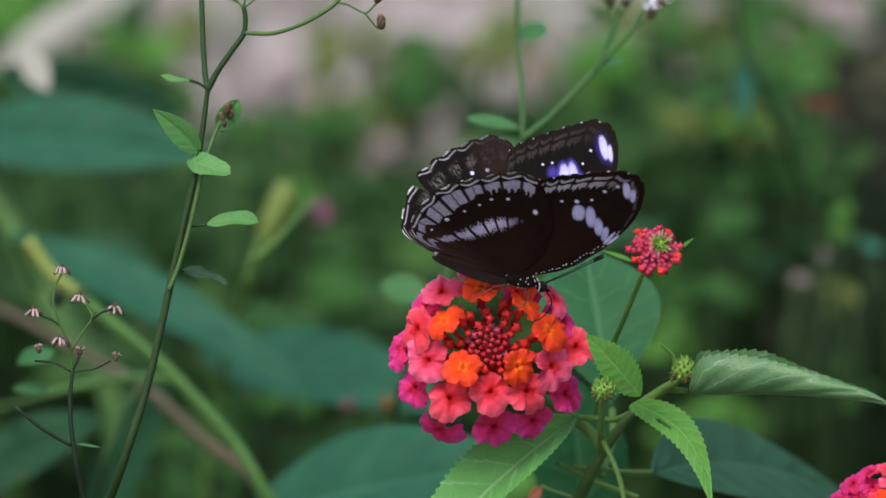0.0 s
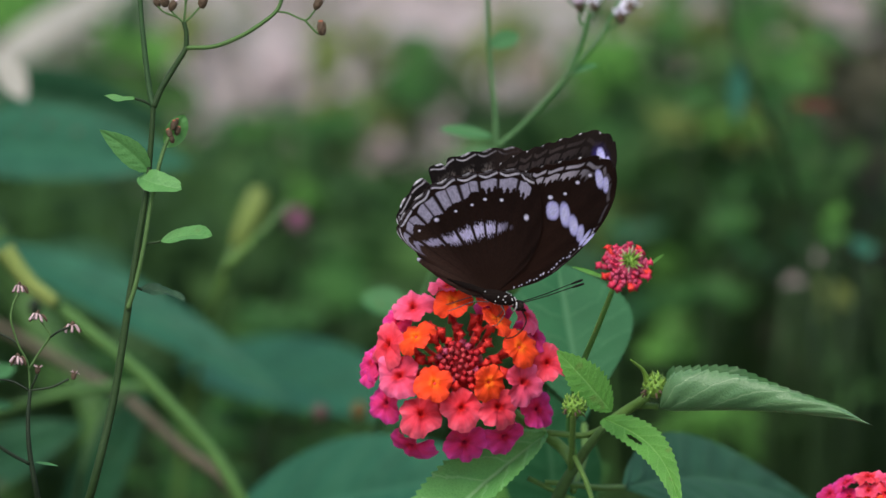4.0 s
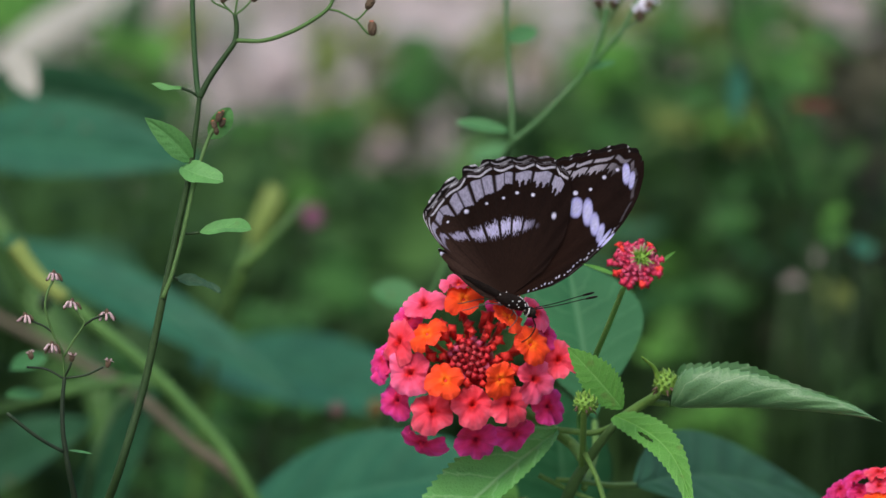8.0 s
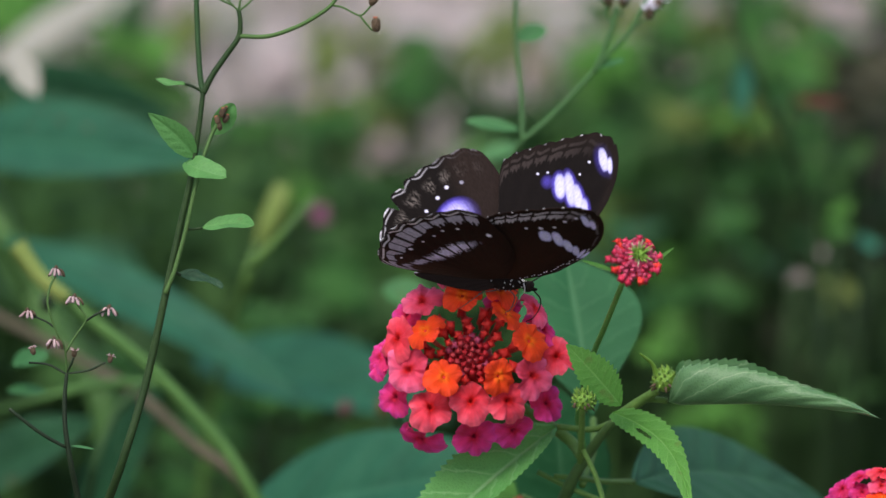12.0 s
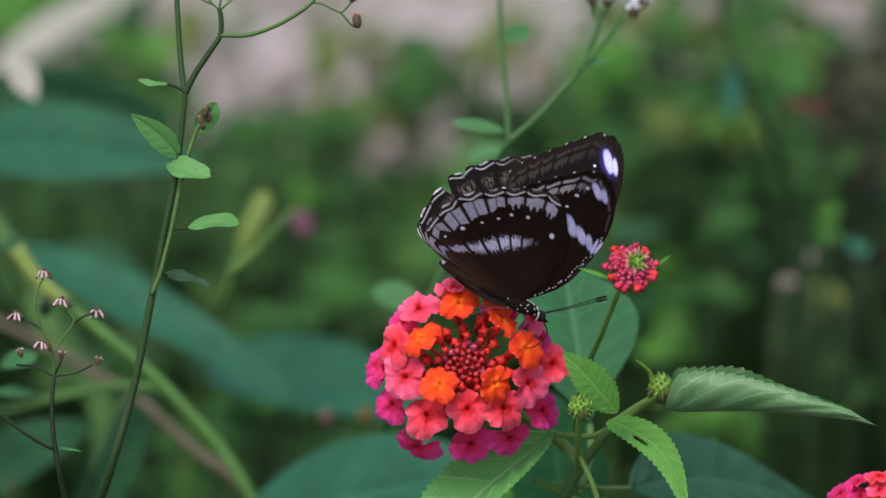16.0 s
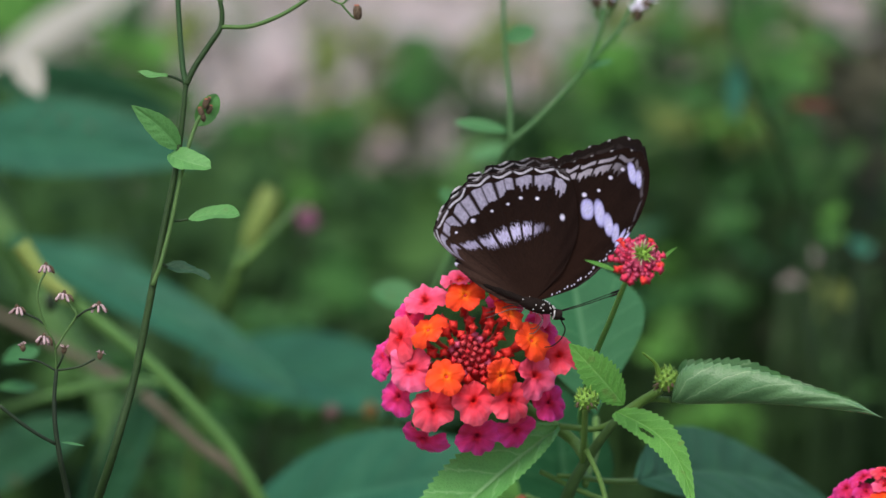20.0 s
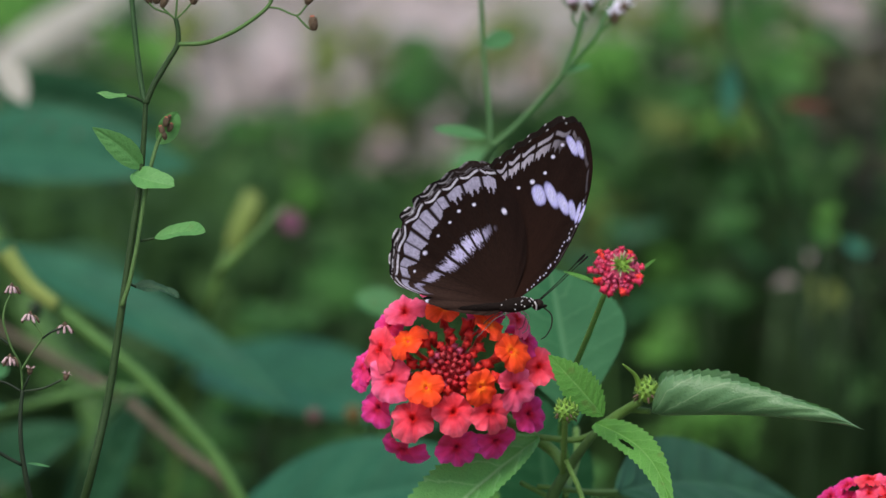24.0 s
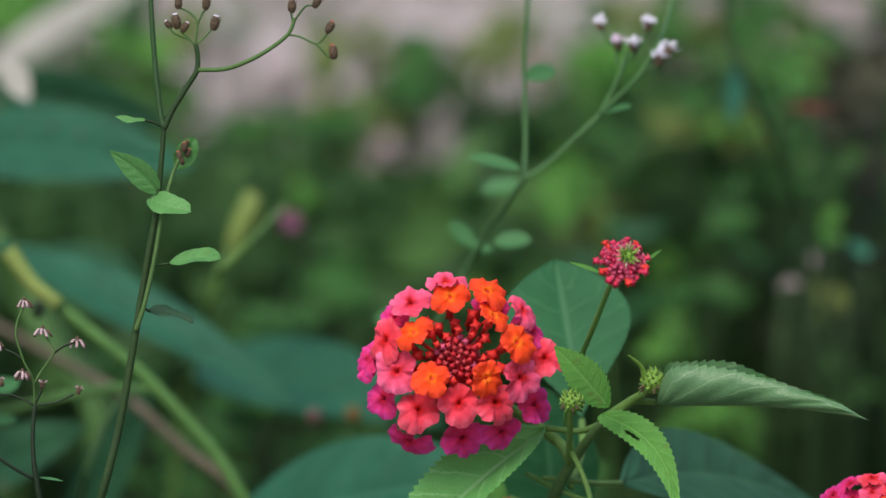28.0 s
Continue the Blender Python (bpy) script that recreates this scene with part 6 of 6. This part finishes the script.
    second = [(0, 36, -20), (0.5, 33, -18), (1, 39, -20), (1.5, 11, -9), (2, 14, -12), (2.5, -4, -1), (3, -4, -1), (3.5, -6, -3), (5.5, -1, -1), (6, -10, 2), (6.5, -9, 2), (7, 2, -4), (7.5, 11, -6), (8, 13, -11), (8.5, 28, -18), (9, 14, -14), (9.5, 25, -15), (10, 25, -17), (10.5, 48, -24), (11, 33, -18), (11.5, 33, -15), (12, 17, -11), (12.5, 13, -11), (14.5, 11, -3), (15, 5, -3), (15.5, 7, -3), (16, 14, -4), (16.5, 16, -4), (17, 31, -14), (17.5, 13, 0), (18, 22, -9), (18.5, 40, -15), (19, 27, -9), (19.5, 25, -12), (20, 24, -12), (20.5, 20, -12), (21, 30, -14), (21.5, 24, -6), (23.5, 10, -6), (24, -4, 2), (24.5, 8, -3), (25, 4, -1), (25.5, 5, 0), (26, -7, 2), (26.5, 7, -3), (27, 5, -4), (27.5, 1, -1), (28, 1, 0)]
    pink = [(0, 59, -19), (0.5, 40, -47), (1, 65, -39), (1.5, 21, -31), (2, 27, -16), (2.5, 13, -14), (3, 13, -11), (3.5, 10, -7), (5.5, 19, -8), (6, 13, -1), (6.5, 7, -4), (7, 11, -5), (7.5, 31, -11), (8, 40, -11), (8.5, 36, -14), (9, 22, -19), (9.5, 50, -28), (10, 42, -30), (10.5, 80, -34), (11, 73, -33), (11.5, 74, -31), (12, 54, -14), (12.5, 33, -14), (14.5, 19, -8), (15, 7, -4), (15.5, 11, -2), (16, 22, 1), (16.5, 14, -10), (17, 45, -11), (17.5, 24, -2), (18, 34, -10), (18.5, 68, -11), (19, 33, -18), (19.5, 33, -14), (20, 31, -7), (20.5, 28, -13), (21, 34, -18), (21.5, 28, -8), (23.5, 11, -7), (24, 1, -1), (24.5, 5, -2), (25, 2, 1), (25.5, 11, -2), (26, -2, 4), (26.5, -1, 4), (27, 1, 2), (27.5, 2, -2), (28, 1, -1)]
    far = [(0, 18, -5), (0.5, 17, -3), (1, 23, -5), (1.5, 17, -2), (2, 12, -2), (2.5, 9, 0), (3, 6, -2), (3.5, 6, -2), (5.5, 2, -3), (6, 0, -2), (6.5, -2, -3), (7, 0, -2), (7.5, 2, -3), (8, 5, -2), (8.5, 8, -6), (9, 5, -6), (9.5, 6, -2), (10, 6, -2), (10.5, 11, -3), (11, 20, -5), (11.5, 23, -8), (12, 15, -9), (12.5, 8, -6), (14.5, -3, -3), (15, -3, -2), (15.5, -6, -2), (16, -5, -2), (16.5, -2, -2), (17, 2, 0), (17.5, 0, 0), (18, 0, 0), (18.5, 0, -2), (19, -2, -2), (19.5, 0, -3), (20, 2, -3), (20.5, 0, -3), (21, 0, -2), (21.5, -2, -2), (23.5, -5, -2), (24, -8, -2), (24.5, -11, 0), (25, -3, -2), (25.5, -3, -2), (26, -6, -2), (26.5, -5, 0), (27, -2, 0), (27.5, -2, 0), (28, 0, 2)]
    flight = [(0, 913.6, 490, -10.8, 2.9, 44.3, -17.5, -6, 0.7, 10.5, 10),
              (0.5, 904, 516, -14.5, 9.4, 35, -7, -0.7, -1.7, 0, 0),
              (1, 916.1, 510.6, -14.7, 9, 32.8, 1.5, 0.9, -3.3, 1.3, -1.6),
              (1.5, 891, 524, -17.5, 12.4, 26.7, -3.8, 2.9, 1.9, 0, 0),
              (2, 912.2, 519.6, -20.1, 8.4, 24.7, -0.7, 4.1, 1, 0, 0),
              (2.5, 873, 534, -21, 16.8, 19, -3.9, 4, 3, 0, 0),
              (3, 875.7, 525.9, -16, 11.4, 28.1, 3, -3.3, -5.1, 0.3, 4),
              (3.4, 869, 518, -10.8, 8.1, 36.6, -5.5, -6.4, -7.4, 0, 0),
              (3.5, 860, 507, -0.3, 1.1, 51, -14, -11, -12, 0, 0),
              (3.9, 873, 518, -15.5, 6.9, 31.9, 9, 3.1, 2.1, 0, 0),
              (5.5, 881.1, 526.6, -21.4, 9, 22.8, 20.8, 9.3, 8.3, 0, 0),
              (6, 865.2, 531.7, -17.1, 8, 22.4, 9.7, 7.4, 8.4, 0, 0),
              (6.5, 882.1, 531.4, -21.2, 13.3, 27.9, 25.9, 5.5, 4.5, 0, 0),
              (7, 894.2, 526.4, -23.4, 15.1, 19.4, -1.1, 6, 7, 0, 0),
              (7.5, 905.1, 523.8, -23, 15.6, 22.8, 20.8, 7.1, 6.1, 0, 0),
              (8, 898.8, 526.4, -23.1, 16.4, 14.3, 12.3, 6.9, 5.9, 0, 0),
              (8.5, 937, 506.3, -24.5, 20.1, 16.2, 14.2, 7.4, 6.4, 0, 0),
              (9, 912.7, 525, -22.8, 21.1, 18.4, 17.2, 7.3, 8.8, -0.8, 0),
              (9.5, 909.7, 524.1, -21.6, 17.3, 21, 19, 7.4, 6.4, 0, 0),
              (10, 916.9, 524.5, -22.8, 20.2, 17.2, 7.8, 7, 6, 0, 0),
              (10.5, 942.6, 502.1, -24.2, 14.3, 16.7, 14.7, 6.5, 5.5, 0, 0),
              (10.7, 930, 505, -21, 11, 24, 9, 2.8, 1.8, 2, 0),
              (10.9, 913, 507, -14.1, 8.5, 40, -9, -4.1, -2.4, 4.8, 4.6),
              (11, 909.2, 510.5, -14.2, 8.5, 36, -5.5, -4.2, -2.4, 4.8, 4.6),
              (11.5, 905, 504, -15.7, 8.4, 26.2, 17.7, 7.1, 6.1, 0, 0),
              (11.7, 899, 504, -11.6, 3.6, 24, 4, 1.8, 0.8, 0, 0),
              (12, 888.1, 496.5, -2.6, -11.9, 60.5, -22.5, -14.4, -6.1, 13.6, 14.9),
              (12.5, 888, 508, -5.4, 0, 33, -7, -7.2, -5, 6, 8),
              (13, 888, 519, -7.7, 0.5, 26, 10, -5.8, -6.8, 0, 0),
              (14.5, 889, 531, -11.1, -3, 47, -20, -3.8, -4.8, 0, 0),
              (15, 906.5, 543.7, -20.2, 1.5, 38.9, -2.7, 14.6, 9.6, 6, 0),
              (16, 915, 534, -21.7, 4.5, 38.5, -9, 15.5, 12, 5, 0),
              (16.5, 921, 530, -21.5, 4.5, 38.5, -11, 16, 12, 5, 0),
              (16.9, 943, 521, -17, 8, 38, -13, 26, 14, 2, -1),
              (17, 954.1, 516.9, -15, 9.1, 37.6, -14.5, 30.9, 15.3, 0, -2),
              (17.1, 930, 505, 4, 0, 20, 14, 4, 3, 0, 0),
              (17.5, 912.8, 531.1, -16.7, 5, 17.5, 15.5, 9.9, 5.4, 0, 0),
              (18, 929.5, 534.2, -15.8, 4.5, 21.6, 5.6, 10.8, 6.3, 0, 0),
              (18.5, 954, 532.1, -26.9, 2.1, 19.5, 17.5, 12.8, 8.3, 0, 0),
              (19, 941.8, 537.1, -25.5, 2.4, 17, 5.2, 11.1, 9.6, 0, 0),
              (19.5, 938.9, 537.7, -23.5, 2.8, 17.9, 15.9, 9.3, 4.8, 0, 0),
              (20, 942.5, 534.1, -17.4, 0.7, 20.9, 15.5, 4.9, 6.4, 0, 0),
              (20.2, 933, 523, 2.9, 9.4, 28.1, -19.2, 3.6, 2.6, 0, 0),
              (20.5, 931, 522, 6.4, 10.2, 29, -26, 3.3, 2.3, 0, 0),
              (21, 955.3, 516.5, 5.2, 10.6, 20.5, 15.5, 5.7, 4.7, 0, 0),
              (21.5, 946, 512, 2.9, 6.8, 27.1, 22.1, 2.5, 1.5, 0, 0),
              (22.3, 946, 512, 2.9, 6.8, 27.1, 22.1, 2.5, 1.5, 0, 0),
              (23.2, 934, 517, 3.9, 9.7, 32.1, 4.6, 1.3, 0.3, 0, 0),
              (23.5, 905, 527, 6.3, 16.5, 44, -36, -1.4, -2.4, 0, 0),
              (23.8, 902, 533, 6, 4.9, 22.1, 5.8, -2.7, -3.7, 0, 0),
              (24, 903.6, 536.9, 7.9, 7.1, 16.2, 10, -3.1, -4.1, 0, 0),
              (24.5, 923, 521, -0.6, 8.6, 20.4, 15.4, 0.6, -0.4, 0, 0),
              (25, 925.6, 524.8, 0.7, 11.1, 26.1, -20, -2, 0.4, 3, 6),
              (25.3, 899, 520, 4.9, 17.5, 46.8, -42.4, -7.6, -8.6, 0, 0),
              (25.5, 897, 520, 4.9, 17.5, 46.8, -42.4, -7.6, -8.6, 0, 0),
              (25.6, 897, 520, 4.9, 17.5, 38.8, -34.4, -7.6, -8.6, 0, 0),
              (25.8, 921, 528, -0.2, 1.5, 25.2, 20.4, -4.7, -5.7, 0, 0),
              (25.9, 985, 330, 6, 10, 92, -60, 0, 0, 0, 0),
              (26, 1236, -95, -18, 0, 168, -130, -34, -34, 0, 0),
              (26.1, 1560, -380, 4, 0, 90, -60, 0, 0, 0, 0),
              (26.3, 2600, -1000, 20, 0, 20, -40, 0, 0, 0, 0),
              (26.6, 4000, -1700, 15, 0, 90, -90, 0, 0, 0, 0),
              (27, 5600, -2400, 10, 0, 30, -30, 0, 0, 0, 0),
              (28, 8200, -3200, 5, 0, 80, -80, 0, 0, 0, 0)]
    for ob, rows, d, share in ((LANTANA, lantana, 0.0, 1.0), (LOWWEED, lowweed, 0.0, 1.0), (SECOND, second, 0.02, 1.0),
                               (PINKWEED, pink, 0.36, 1.0), (SHRUB, second, 0.3, 0.9), (CANES, second, 0.2, 0.95), (PALE, second, 0.7, 0.8)):
        sway(ob, rows, d, share)
    sway(WEED, weed, 0.0, hold=(286, 281), reach=1425)
    sway(WHITE, white, 0.105, hold=(1018, 186))
    for ob, d in SWAYING:
        sway(ob, far, d)
    # seconds, place, turn and yaw of the body, dihedral of the near and the far wings, sweep of the near forewing,
    # sweep of the far forewing and hindwing, twist of the far wings
    axes = Matrix((RIGHT, -TOWARD, UP)).transposed()
    body, wings = [], {k: [] for k in WINGS}
    for t, x, y, turn, yaw, near, away, sweep, left_sweep, left_hind, twist in flight:
        lean = (near + away) / 2 * (0.6 if abs(near) < 80 else 0.2)
        m = axes @ Euler((0, radians(-turn), 0)).to_matrix() @ Euler((0, 0, radians(yaw))).to_matrix() @ Euler((radians(lean), 0, 0)).to_matrix()
        body.append((t, Matrix.Translation(spot(x, y, -0.002)) @ m.to_4x4()))
        for (word, kind), rows in wings.items():
            angle = (near if word == "right" else away) - lean
            back = {"right forewing": sweep, "left forewing": left_sweep, "right hindwing": 0.0, "left hindwing": left_hind}[word + " " + kind]
            if kind == "hindwing" and abs(near) > 110:
                angle = 0.6 * angle
            turned = Euler((radians(angle), 0, 0)).to_matrix() @ Euler((0, 0, radians(twist if word == "left" else 0))).to_matrix() @ Euler((0, radians(-back), 0)).to_matrix()
            rows.append((t, turned.to_4x4()))
    walk(BUTTERFLY, body)
    for key, rows in wings.items():
        walk(WINGS[key], rows)


motions()
